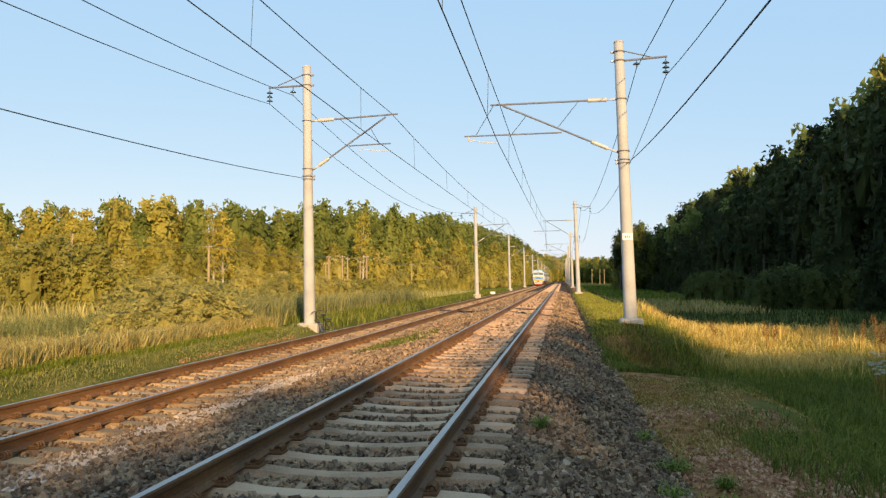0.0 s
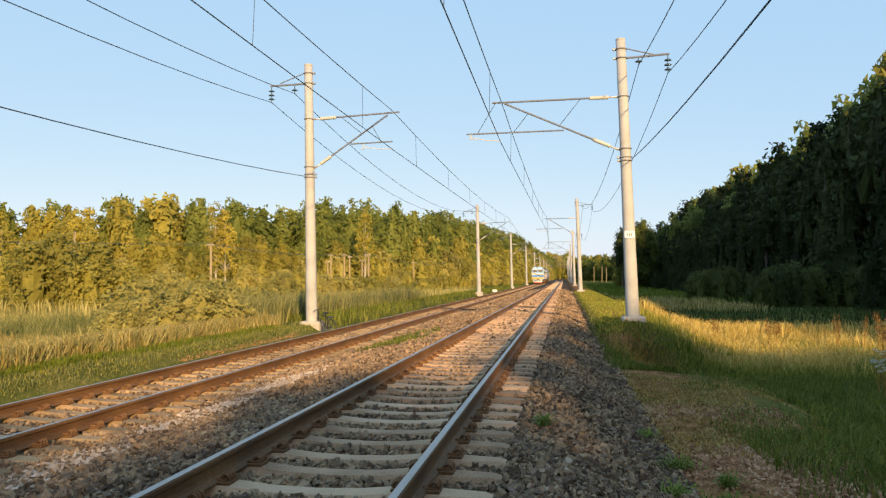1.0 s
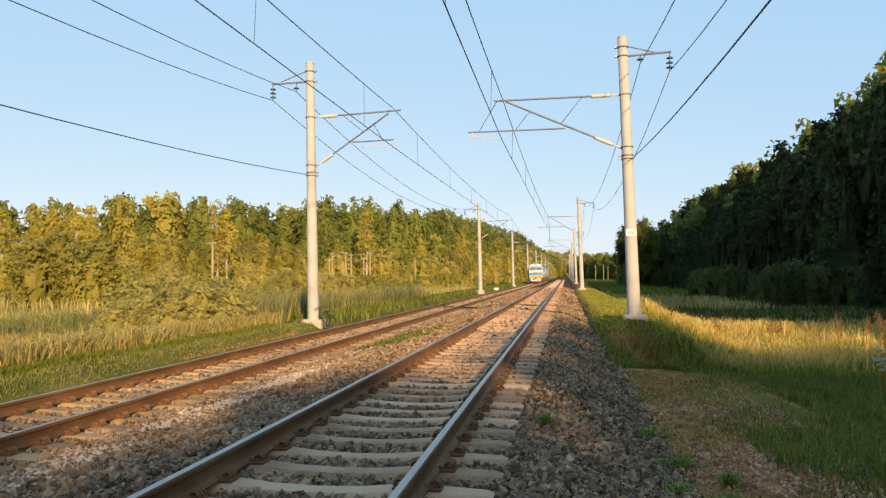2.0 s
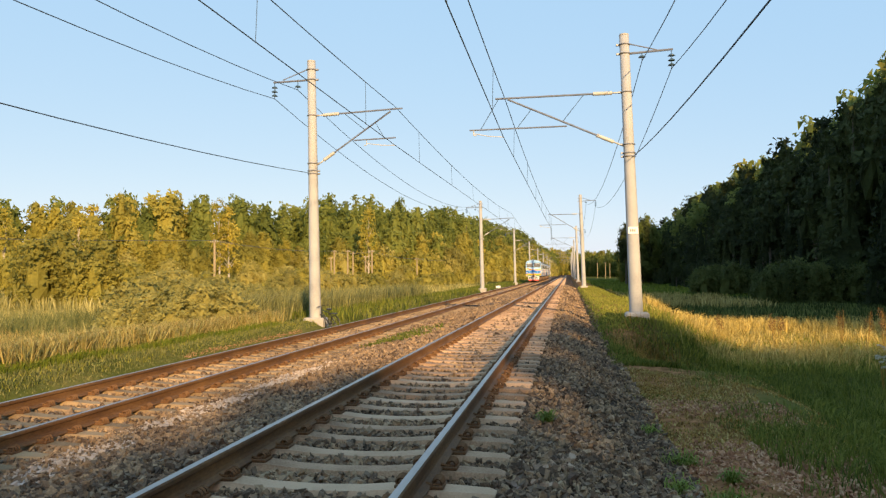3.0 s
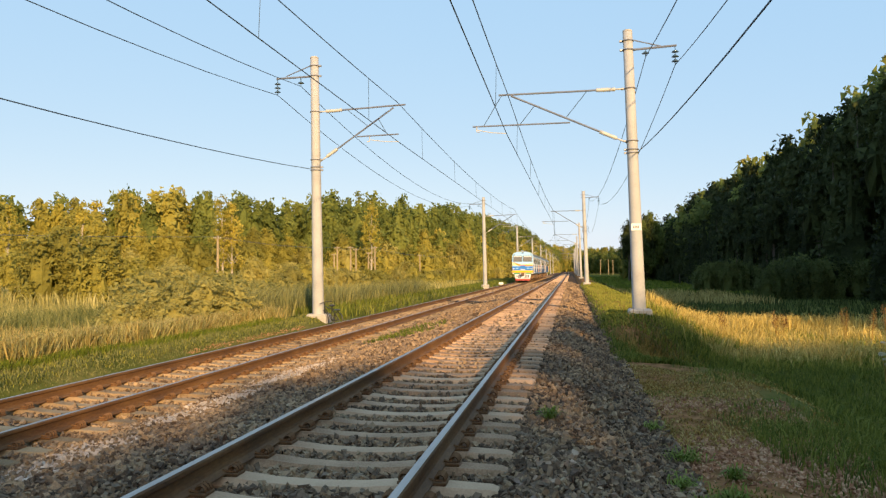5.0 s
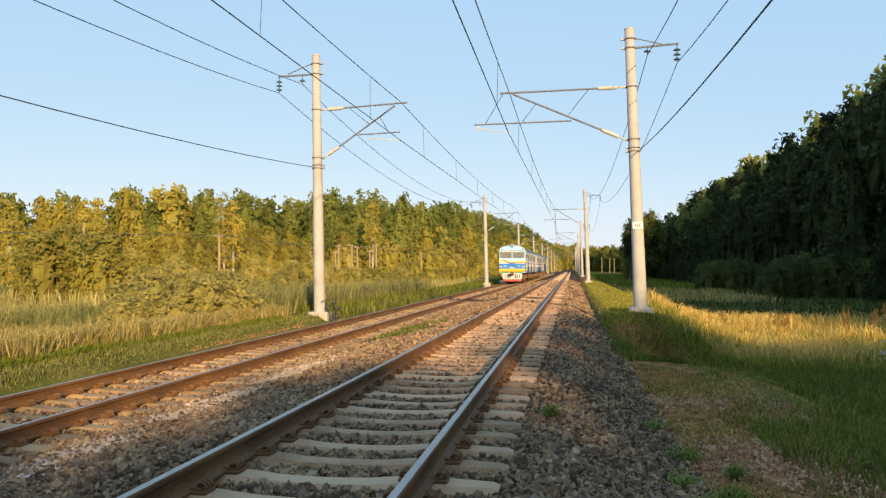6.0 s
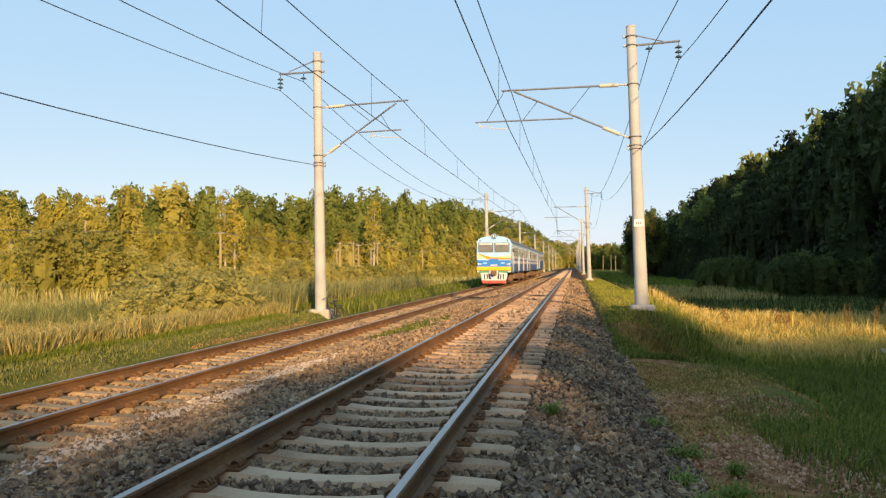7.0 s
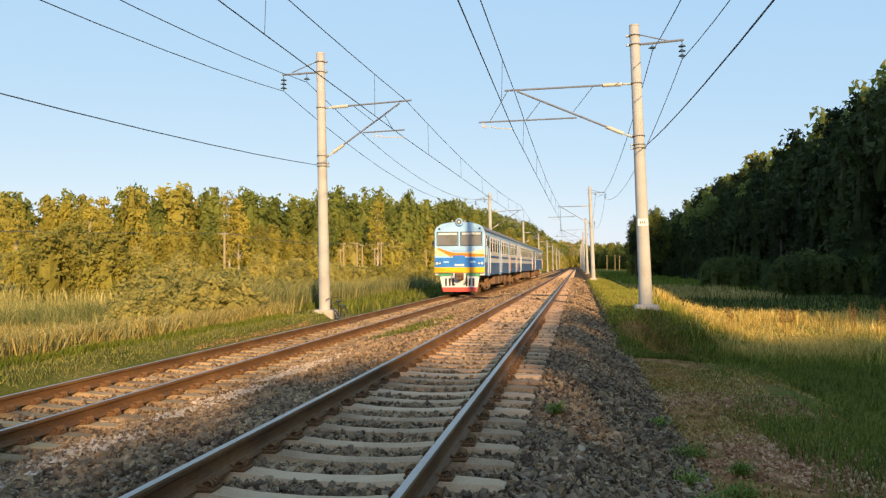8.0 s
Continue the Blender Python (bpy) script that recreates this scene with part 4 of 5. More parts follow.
        part("stone", shapes[k % 12], None, ballast, at=pose(px, py, float(bed_z(px)) + 0.035, *rng.uniform(0, 360, 3)))


M_REDGRIT = material("reddish_gravel", [(0.24, 0.10, 0.05), (0.40, 0.195, 0.105), (0.54, 0.32, 0.19)], 4, 0.95, 0, 0.3, 50, 0.5)
M_LIME = material("lime_chip", [(0.36, 0.29, 0.235), (0.50, 0.42, 0.35)], 6, 0.95, 0, 0.3, 50, 0.4)
M_STONE1 = material("single_crushed_stone", [(0.085, 0.05, 0.03), (0.18, 0.108, 0.07), (0.225, 0.155, 0.115), (0.32, 0.20, 0.12), (0.40, 0.28, 0.19)], 3, 0.92, 0, 0.4, 50, 0, 0.75)


def blades(name, label, x, y, height, width, lean, mat, z=None, seed=1, category="grass", plume=0.0):
    """Grass or reeds: bent, pointed blades, plume widens the middle into a seed head."""
    rng = np.random.default_rng(seed)
    n = len(x)
    z = ground_z(x, y) - 0.03 if z is None else z
    h = height * rng.uniform(0.55, 1.15, n)
    a = rng.uniform(0, 2 * math.pi, n)
    w = width * rng.uniform(0.6, 1.3, n)
    la = rng.uniform(0, 2 * math.pi, n)
    ln = h * lean * rng.uniform(0.1, 1.0, n)
    b = np.stack([x, y, z], -1)
    side = np.stack([np.cos(a), np.sin(a), np.zeros(n)], -1) * w[:, None] / 2
    bend = np.stack([np.cos(la), np.sin(la), np.zeros(n)], -1) * ln[:, None]
    up = np.zeros((n, 3))
    up[:, 2] = h
    mid = b + up * 0.6 + bend * 0.35
    tip = b + up * (1 - 0.25 * lean) + bend
    k = 0.8 + plume
    v = np.stack([b - side * (1 - plume * 0.6), b + side * (1 - plume * 0.6), mid + side * k, mid - side * k, tip], 1)
    me = islands(name, v, [(0, 1, 2), (0, 2, 3), (3, 2, 4)], mat)
    return tagged(new(name, me), label, category, kind="stuff")


def scatter(rng, n, x0, x1, y0, y1, clump=0.0):
    """Points in a stretch of the plan, thicker towards the camera; clump gathers them in tufts."""
    y = y0 + (y1 - y0) * rng.uniform(0, 1, n) ** 1.5
    x = rng.uniform(x0, x1, n)
    if clump:
        m = max(8, n // 14)
        cx, cy = rng.uniform(x0, x1, m), y0 + (y1 - y0) * rng.uniform(0, 1, m) ** 1.5
        i = rng.integers(0, m, n)
        x, y = cx[i] + rng.normal(scale=clump, size=n), cy[i] + rng.normal(scale=clump, size=n)
    return x, y


def patchy(rng, x, y, scale, cut):
    """Keeps points where a slow wave pattern is high, for uneven stands."""
    f = np.sin(x * scale + 1.3 * np.sin(y * scale * 0.7)) + np.sin(y * scale * 1.3 + 0.8 * np.sin(x * scale * 0.6 + 2))
    return f + rng.uniform(-0.6, 0.6, len(x)) > cut


# Meadow blades darkened to put the wood's shade into their colour.
G_MEADOW_SHADE = leafy("shade_dark_blades", [(0.025, 0.038, 0.01), (0.05, 0.068, 0.016), (0.085, 0.10, 0.028)], 0.3, 0, 0.5)
G_LAWN = leafy("sunny_grass_blades", [(0.17, 0.19, 0.035), (0.29, 0.29, 0.05), (0.40, 0.37, 0.08)], 0.4, 0, 0.5)
G_FRESH = leafy("fresh_grass_blades", [(0.085, 0.125, 0.016), (0.15, 0.19, 0.024), (0.22, 0.25, 0.04)], 0.4, 0, 0.5)
G_TALL = leafy("tall_reed_blades", [(0.15, 0.16, 0.065), (0.25, 0.25, 0.10), (0.37, 0.34, 0.135)], 0.4, 0, 0.5)
G_GOLD = leafy("golden_grass_blades", [(0.40, 0.28, 0.075), (0.60, 0.44, 0.135), (0.72, 0.55, 0.20)], 0.35, 0, 0.5)
G_BROWN = leafy("dead_grass_blades", [(0.20, 0.11, 0.03), (0.34, 0.195, 0.05), (0.47, 0.30, 0.085)], 0.35, 0, 0.5)
G_SEDGE = leafy("sedge_blades", [(0.10, 0.12, 0.04), (0.19, 0.20, 0.07), (0.28, 0.27, 0.10)], 0.4, 0, 0.5)


def build_grass():
    rng = np.random.default_rng(91)
    # left: reed bed, green verge
    for mat, n, hh, sd, words in ((G_REED, 52000, 0.95, 2, "dense straw-yellow reeds in the wet meadow"), (G_SEDGE, 40000, 0.85, 22, "grey-green sedge among the reeds")):
        x, y = scatter(rng, n, -46, -9.9, 9.5, 60)
        keep = patchy(rng, x, y, 0.33, -1.3)
        blades("reed_bed", words, x[keep], y[keep], hh, 0.02, 0.75, mat, seed=sd, category="reeds", plume=0.25)
    x, y = scatter(rng, 30000, -12.8, -8.95, 7, 27, 0.12)
    blades("drooping_grass", "drooping straw-coloured grass at the foot of the bank", x[::2], y[::2], 0.85, 0.02, 1.2, G_DRY, seed=52)
    blades("drooping_grass", "drooping olive grass at the foot of the bank", x[1::2], y[1::2], 0.8, 0.022, 1.2, G_REED, seed=59)
    x, y = scatter(rng, 5000, -30, -16, 19, 27, 0.4)
    blades("reed_bed", "orange-tinted dead reeds in the wet meadow", x, y, 0.95, 0.022, 0.6, G_DRY, seed=53, category="reeds", plume=0.2)
    x, y = scatter(rng, 6000, -9.0, -8.4, 7, 26)
    blades("verge_grass", "fresh bright green grass at the edge of the bank", x, y, 0.26, 0.018, 0.9, G_FRESH, seed=54)
    x, y = scatter(rng, 15000, -14.5, -9.6, 25.5, 60)
    blades("tall_reeds", "tall blue-green reeds behind the far mast", x, y, 1.6, 0.03, 0.55, G_TALL, seed=55, category="reeds", plume=0.1)
    x, y = scatter(rng, 13000, -60, -12, 45, 130)
    blades("reed_bed", "far stand of pale green reeds before the bushes", x, y, 1.5, 0.09, 0.4, G_REED, seed=3, category="reeds")
    x, y = scatter(rng, 11000, -32, -11.5, 9.5, 40, 0.35)
    blades("reed_tufts", "dense yellow-green tufts among the reeds", x, y, 0.85, 0.022, 0.6, G_SEDGE, seed=4, category="reeds")
    x, y = scatter(rng, 12000, -9.0, -7.8, 8, 60)
    blades("verge_grass", "short green grass along the ballast edge", x[::2], y[::2], 0.12, 0.02, 0.8, G_LAWN, seed=5)
    blades("verge_grass", "short yellowing grass along the ballast edge", x[1::2], y[1::2], 0.18, 0.02, 0.7, G_SEDGE, seed=25)
    x, y = rng.uniform(-8.6, -7.65, 7000), 6 + 18 * rng.uniform(0, 1, 7000) ** 1.3
    blades("verge_grass", "thin low grass at the very edge of the stones", x, y, 0.10, 0.02, 1.0, G_SEDGE, seed=62)
    x, y = scatter(rng, 9000, -13, -7.6, 30, 170)
    blades("verge_grass", "mown green verge beside the far track", x, y, 0.5, 0.05, 0.6, G_GREEN, seed=6)
    # right: hollow, slope, meadow
    x, y = scatter(rng, 60000, 2.8, 16, 6, 30)
    keep = ground_z(x, y) < -0.85
    x, y = x[keep], y[keep]
    blades("slope_grass", "lush dark green grass in the hollow beside the shoulder", x, y, 0.36, 0.022, 0.95, G_GREEN, seed=7)
    x, y = rng.normal(4.6, 0.55, 2600), rng.normal(22.6, 0.9, 2600)
    blades("dead_weeds", "brown dead weeds on the face of the bank", x, y, 0.5, 0.02, 0.7, G_BROWN, seed=56)
    for n, hh, sd in ((16000, 0.6, 8), (13000, 0.85, 18), (2200, 1.15, 28)):
        x, y = scatter(rng, n, 6.0, 30, 26.5, 50, 0.5 if sd < 20 else 0.25)
        keep = patchy(rng, x, y, 0.8, -0.8)
        blades("seeding_grass", "tall golden seeding grass in evening sun", x[keep], y[keep], hh, 0.022, 1.1, G_GOLD, seed=sd, plume=0.5)
    x, y = scatter(rng, 20000, 5.0, 28, 25, 48)
    blades("slope_grass", "yellow-green grass growing through the seeding stalks", x, y, 0.5, 0.025, 0.9, G_LAWN, seed=29)
    x, y = scatter(rng, 5000, 6.0, 24, 40, 47, 0.2)
    blades("seeding_grass", "feathery golden grass heads along the edge of the meadow", x, y, 1.05, 0.026, 0.5, G_GOLD, seed=58, plume=0.7)
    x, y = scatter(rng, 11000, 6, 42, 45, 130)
    blades("meadow_grass", "rough green meadow grass below the wooded hill, coloured dark for its shade", x, y, 0.6, 0.08, 0.6, G_MEADOW_SHADE, seed=9)
    x, y = scatter(rng, 7000, 5.5, 34, 120, 330)
    blades("meadow_grass", "distant fresh green meadow strip along the embankment", x, y, 0.5, 0.25, 0.5, G_FRESH, seed=19)
    x, y = scatter(rng, 2600, 8, 24, 84, 125, 0.8)
    blades("seeding_grass", "pale seeding grass at the foot of the wood", x, y, 1.0, 0.06, 0.5, G_DRY, seed=10, plume=0.5)
    x, y = scatter(rng, 26000, 2.75, 8.0, 24.5, 90)
    blades("shoulder_grass", "short yellow-green grass on the embankment shoulder", x, y, 0.18, 0.03, 0.8, G_LAWN, seed=11)
    for mat, n, hh, sd in ((G_DRY, 13000, 0.09, 12), (G_BROWN, 17000, 0.10, 17)):
        x, y = scatter(rng, n, 2.75, 6.0, 4.2, 17, 0.09)
        keep = (x > 2.75) & patchy(rng, x, y, 1.15, np.where(y < 10.5, 0.0, -0.9))
        blades("dry_turf", "thin dry turf on bare reddish soil", x[keep], y[keep], hh, 0.018, 1.2, mat, seed=sd)
    x, y = scatter(rng, 20000, 3.6, 9.5, 4.2, 17)
    keep = patchy(rng, x, y, 1.1, -0.9) & (x + 0.3 * np.sin(y * 2) > 4.0 + 0.12 * np.maximum(0, 9 - y))
    blades("turf", "low green grass on the shoulder edge", x[keep], y[keep], 0.17, 0.014, 1.0, G_GREEN, seed=13)
    x, y = rng.uniform(3.9, 7, 11000), rng.uniform(4.2, 10, 11000)
    keep = patchy(rng, x, y, 1.3, -0.8 + 1.4 * np.maximum(0, 4.5 - x))
    blades("turf", "lush green grass beside the bare soil", x[keep], y[keep], 0.24, 0.014, 1.0, G_GREEN, seed=61)
    x, y = scatter(rng, 4500, 2.8, 4.4, 5, 13, 0.13)
    keep = patchy(rng, x, y, 1.7, 0.5)
    blades("turf", "small dark green tufts on the bare soil", x[keep], y[keep], 0.10, 0.014, 1.1, G_GREEN, seed=60)
    x, y = rng.uniform(2.8, 4.75, 14000), rng.uniform(8.5, 16.2, 14000)
    keep = (y < 16.3 - 1.1 * np.maximum(0, x - 3.0)) & patchy(rng, x, y, 1.3, -1.2)
    x, y = x[keep], y[keep]
    blades("dry_turf", "thin tawny turf at the end of the soil shoulder", x[::2], y[::2], 0.09, 0.018, 1.2, G_BROWN, seed=43)
    blades("dry_turf", "thin straw-coloured turf at the end of the soil shoulder", x[1::2], y[1::2], 0.09, 0.018, 1.2, G_DRY, seed=44)
    x, y = scatter(rng, 7000, 2.75, 4.6, 16.4, 29)
    blades("edge_grass", "green grass overhanging the edge of the ballast", x, y, 0.2, 0.02, 0.9, G_GREEN, seed=15)
    x, y = scatter(rng, 12000, -24, -9.8, 26, 66)
    blades("sedge", "grey-green sedge and nettles behind the far mast", x, y, 1.25, 0.05, 0.6, G_SEDGE, seed=16, category="reeds")
    x, y = scatter(rng, 1300, -3.4, -2.2, 19, 25, 0.2)
    blades("ballast_grass", "low grass grown into the ballast between the tracks", x, y, 0.14, 0.03, 0.9, G_GREEN, z=bed_z(x), seed=14)


def weed(x, y, r, seed, on_bed=False):
    """A low broad-leaved weed."""
    rng = np.random.default_rng(seed)
    n = int(70 + 160 * r)
    a = rng.uniform(0, 2 * math.pi, n)
    d = np.stack([np.cos(a), np.sin(a), np.zeros(n)], -1)
    side = np.stack([-np.sin(a), np.cos(a), np.zeros(n)], -1) * 0.008
    root = rng.normal(scale=(r * 0.4, r * 0.3, 0), size=(n, 3))
    ln = rng.uniform(0.06, 0.17, (n, 1))
    up = np.array([0, 0, 1.0]) * rng.uniform(0.4, 1.1, (n, 1)) * ln
    q = np.stack([root - side * 0.4, root + d * ln * 0.5 + up + side, root + d * ln * 1.15 + up * 0.8, root + d * ln * 0.5 + up - side], 1)
    st = Shape()
    for k in range(5):
        a = k * 1.26 + seed
        st.tube([(0, 0, -0.03), (math.cos(a) * r * 0.4, math.sin(a) * r * 0.4, 0.1)], 0.005, 4)
    t = thing("weed", "low tuft of green grass growing out of the stones", "weed", "weeds", at=pose(x, y, (float(bed_z(x)) + 0.02) if on_bed else float(ground_z(x, y))))
    part("stem", st, G_GREEN, t)
    part("leaves", quads_mesh("leaves", q, L_WEED), None, t)


L_WEED = leafy("weed_leaves", [(0.13, 0.19, 0.03), (0.20, 0.27, 0.05), (0.28, 0.33, 0.075)])
build_stones()
build_grass()
for wx, wy, wr, ws, wb in ((1.62, 8.0, 0.07, 3, True), (2.86, 9.5, 0.12, 4, False), (2.62, 12.2, 0.2, 5, False), (3.0, 8.0, 0.2, 6, False), (2.84, 7.1, 0.24, 7, False), (3.2, 6.6, 0.2, 8, False), (3.35, 7.4, 0.1, 9, False), (2.9, 6.3, 0.16, 10, False)):
    weed(wx, wy, wr, ws, wb)


def tall_weed(label, x, y, h, seed, white=False):
    """A tall seeding stalk: side branches with brown seed clusters, or flat pale umbels."""
    rng = np.random.default_rng(seed)
    t = thing("tall_weed", label, "weed", "tall weeds", at=pose(x, y, float(ground_z(x, y))))
    st = Shape()
    for k in range(4):
        a, r = rng.uniform(0, 6.28), rng.uniform(0.05, 0.25)
        tip = Vector((math.cos(a) * r, math.sin(a) * r, h * rng.uniform(0.75, 1.05)))
        st.tube([(math.cos(a) * r * 0.3, math.sin(a) * r * 0.3, -0.05), tip * 0.6, tip], [0.012, 0.009, 0.005], 4)
        n = 60
        if white:
            q, rr = rng.uniform(0, 6.28, n), 0.07 * np.sqrt(rng.uniform(0, 1, n))
            c = np.stack([tip.x + np.cos(q) * rr, tip.y + np.sin(q) * rr, tip.z + rng.uniform(-0.01, 0.02, n)], -1)
            sz = 0.014
        else:
            c = np.array(tip)[None] * np.stack([rng.uniform(0.8, 1.05, n), rng.uniform(0.8, 1.05, n), rng.uniform(0.6, 1.02, n)], -1) + rng.normal(scale=(0.05, 0.05, 0.02), size=(n, 3))
            sz = 0.022
        d = rng.normal(size=(n, 3, 3)) * sz
        tagged(part("seed_head", quads_mesh("seed_head", c[:, None] + d, M_UMBEL if white else G_SEED, 3), None, t), kind="stuff")
    part("stem", st, G_BROWN, t)


G_SEED = leafy("brown_seed_heads", [(0.12, 0.06, 0.025), (0.22, 0.115, 0.045), (0.34, 0.19, 0.08)], 0.3, 0, 0.5)
M_UMBEL = leafy("pale_flower_heads", [(0.50, 0.48, 0.40), (0.66, 0.64, 0.55)], 0.3, 0, 0.3)
for wx, wy, wh, ws in ((10.6, 34.0, 1.5, 1), (10.9, 34.6, 1.3, 2), (13.6, 35.0, 1.6, 3), (14.3, 34.2, 1.5, 4), (14.0, 31.5, 1.7, 5), (13.6, 30.2, 1.6, 6), (13.2, 28.8, 1.5, 7), (8.7, 36.0, 1.2, 8)):
    tall_weed("brown seeding dock stalks standing in the meadow", wx, wy, wh, ws)
for wx, wy, wh, ws in ((10.3, 22.0, 1.0, 11), (10.8, 23.0, 0.9, 12), (9.9, 20.6, 0.9, 13), (11.3, 24.5, 1.0, 14), (10.6, 19.2, 0.8, 15)):
    tall_weed("pale umbel flowers on thin stalks in the hollow", wx, wy, wh, ws, True)


# ---- wooden pole line ----
def wooden_pole(x, y, h, arm=True):
    z = float(ground_z(x, y))
    t = thing("wooden_pole", "weathered wooden line pole standing in the wet meadow", "pole", "wooden poles", at=pose(x, y, z))
    part("post", Shape().tube([(0, 0, -0.4), (0.02, 0, h * 0.5), (0.0, 0, h)], [0.19, 0.17, 0.14], 10), M_WOOD, t)
    if arm:
        part("crossarm", Shape().box((0, -0.12, h - 0.35), (1.0, 0.08, 0.09), bevel=0.01), M_WOOD, t)
        for k in (-0.45, -0.2, 0.2, 0.45):
            part("pin_insulator", Shape().tube([(k, -0.12, h - 0.32), (k, -0.12, h - 0.23), (k, -0.12, h - 0.15)], [0.02, 0.05, 0.03], 8), M_PORC, t)
    return t


POLES = [(-78.0, 43, 7.3), (-42.6, 89, 7.3), (-41.5, 135, 7.3), (-47.0, 150, 6.3), (-39.8, 138, 7.4), (-41.1, 146, 7.2), (-41.8, 158, 6.8), (-35.0, 138, 7.4), (-33.8, 175, 6.6), (-34.1, 225, 7.3), (-35.0, 290, 7.5), (18, 425, 8.5), (22, 418, 8.5), (24.5, 420, 8.0), (31, 408, 8.0)]
for px_, py_, ph_ in POLES:
    wooden_pole(px_, py_, ph_)
for a_, b_ in ((0, 1), (1, 2), (2, 4), (4, 7), (7, 8), (8, 9), (9, 10)):
    for off_ in (-0.45, 0.45):
        pa, pb = POLES[a_], POLES[b_]
        wire("pole_line_wire", "thin sagging wire between wooden poles", sagging((pa[0] + off_, pa[1] - 0.12, float(ground_z(pa[0], pa[1])) + pa[2] - 0.14), (pb[0] + off_, pb[1] - 0.12, float(ground_z(pb[0], pb[1])) + pb[2] - 0.14), 0.5), 0.018, "pole line wires")


# ---- small trackside things ----
def build_bicycle(at):
    t = thing("bicycle", "dark bicycle leaning against the mast foundation", "bicycle", at=at)
    for y in (-0.52, 0.52):
        w = part("wheel", Shape().ring((0, y, 0.34), (1, 0, 0), 0.32, 0.022, 28, 6), M_BLACK, t)
        sp = Shape()
        for k in range(12):
            a = k * math.pi / 6
            sp.tube([(0, y, 0.34), (0, y + 0.31 * math.cos(a), 0.34 + 0.31 * math.sin(a))], 0.003, 3)
        part("spokes", sp, M_GALV, w)
    fr = Shape()
    for a, b in (((0, -0.52, 0.34), (0, -0.02, 0.3)), ((0, -0.52, 0.34), (0, -0.15, 0.75)), ((0, -0.02, 0.3), (0, -0.18, 0.86)), ((0, -0.02, 0.3), (0, 0.36, 0.78)), ((0, -0.15, 0.76), (0, 0.34, 0.84)), ((0, 0.52, 0.34), (0, 0.33, 0.98))):
        fr.tube([a, b], 0.018, 6)
    part("frame", fr, M_BLACK, t)
    part("saddle", Shape().box((0, -0.2, 0.9), (0.16, 0.26, 0.06), bevel=0.025), M_BLACK, t)
    part("handlebar", Shape().tube([(-0.28, 0.25, 1.0), (-0.1, 0.34, 1.02), (0.1, 0.34, 1.02), (0.28, 0.25, 1.0)], 0.014, 6), M_BLACK, t)
    part("carrier", Shape().box((0, -0.5, 0.74), (0.14, 0.36, 0.03), bevel=0.01), M_BLACK, t)
    part("crank", Shape().ring((0.03, -0.02, 0.3), (1, 0, 0), 0.09, 0.012, 16, 5).tube([(0.06, -0.02, 0.16), (0.06, -0.02, 0.44)], 0.012, 5), M_GALV, t)


build_bicycle(pose(-7.42, 28.3, float(ground_z(-7.42, 28.3)) + 0.02, 0, -9, 50))
cabinet = thing("trackside_box", "small white trackside box on a short post", "box", at=pose(-7.42, 100, float(ground_z(-7.42, 100))))
part("housing", Shape().box((0, 0, 0.45), (0.62, 0.4, 0.32), bevel=0.04), M_WHITE, cabinet)
part("post", Shape().box((0, 0, 0.1), (0.12, 0.12, 0.5)), M_FOUND, cabinet)
bond = thing("bond_cable", "dark cable crossing the ballast under the rails", "cable")
part("cable", Shape().tube([(-6.9, 47.0, -0.62), (-5.9, 46.2, -0.6), (-5.1, 45.6, -0.58), (-4.3, 44.6, -0.56), (-3.2, 43.0, -0.5), (-1.6, 40.6, -0.2), (-0.9, 39.8, -0.2), (0.6, 38.6, -0.2), (1.3, 38.4, -0.19), (2.5, 38.2, -0.42)], 0.035, 6), M_BLACK, bond)
twig = thing("dry_twig", "dry forked twig caught against the rail", "twig", at=pose(-0.62, 7.55, -0.19))
part("stem", Shape().tube([(0, 0, 0), (0.05, -0.02, 0.06), (0.02, -0.05, 0.13)], 0.006, 5).tube([(0.05, -0.02, 0.06), (0.14, -0.05, 0.05), (0.22, -0.12, 0.02)], 0.005, 5), M_WOOD, twig)


# ---- train ----
M_SKY = material("pale_blue_paint", [(0.25, 0.49, 0.77), (0.34, 0.58, 0.85)], 2, 0.35, 0, 0.06, 20)
M_CREAM = material("cream_paint", [(0.70, 0.64, 0.36), (0.80, 0.75, 0.48)], 2, 0.35, 0, 0.06, 20)
M_YELLOW = material("yellow_paint", [(0.76, 0.37, 0.02), (0.86, 0.48, 0.04)], 2, 0.35, 0, 0.06, 20)
M_ORANGE = material("orange_paint", [(0.75, 0.22, 0.03), (0.85, 0.32, 0.05)], 2, 0.35, 0, 0.06, 20)
M_BLUE = material("blue_paint", [(0.008, 0.14, 0.50), (0.02, 0.21, 0.62)], 2, 0.35, 0, 0.06, 20)
M_STEELBLUE = material("dull_blue_paint", [(0.045, 0.115, 0.26), (0.085, 0.175, 0.35)], 1.5, 0.45, 0, 0.08, 20)
M_TRAINWHITE = material("white_train_paint", [(0.55, 0.58, 0.63), (0.66, 0.69, 0.73)], 2, 0.4, 0, 0.06, 20)
M_RED = material("red_paint", [(0.52, 0.06, 0.05), (0.64, 0.10, 0.08)], 2, 0.4, 0, 0.06, 20)
M_GREEN = material("green_paint", [(0.05, 0.25, 0.14), (0.08, 0.33, 0.19)], 2, 0.4, 0, 0.06, 20)
M_ROOF = material("dark_roof_paint", [(0.11, 0.12, 0.13), (0.18, 0.19, 0.20)], 2, 0.6, 0, 0.15, 15)
M_UNDER = material("dusty_underframe", [(0.10, 0.06, 0.038), (0.25, 0.15, 0.09)], 4, 0.9, 0.1, 0.4, 30)
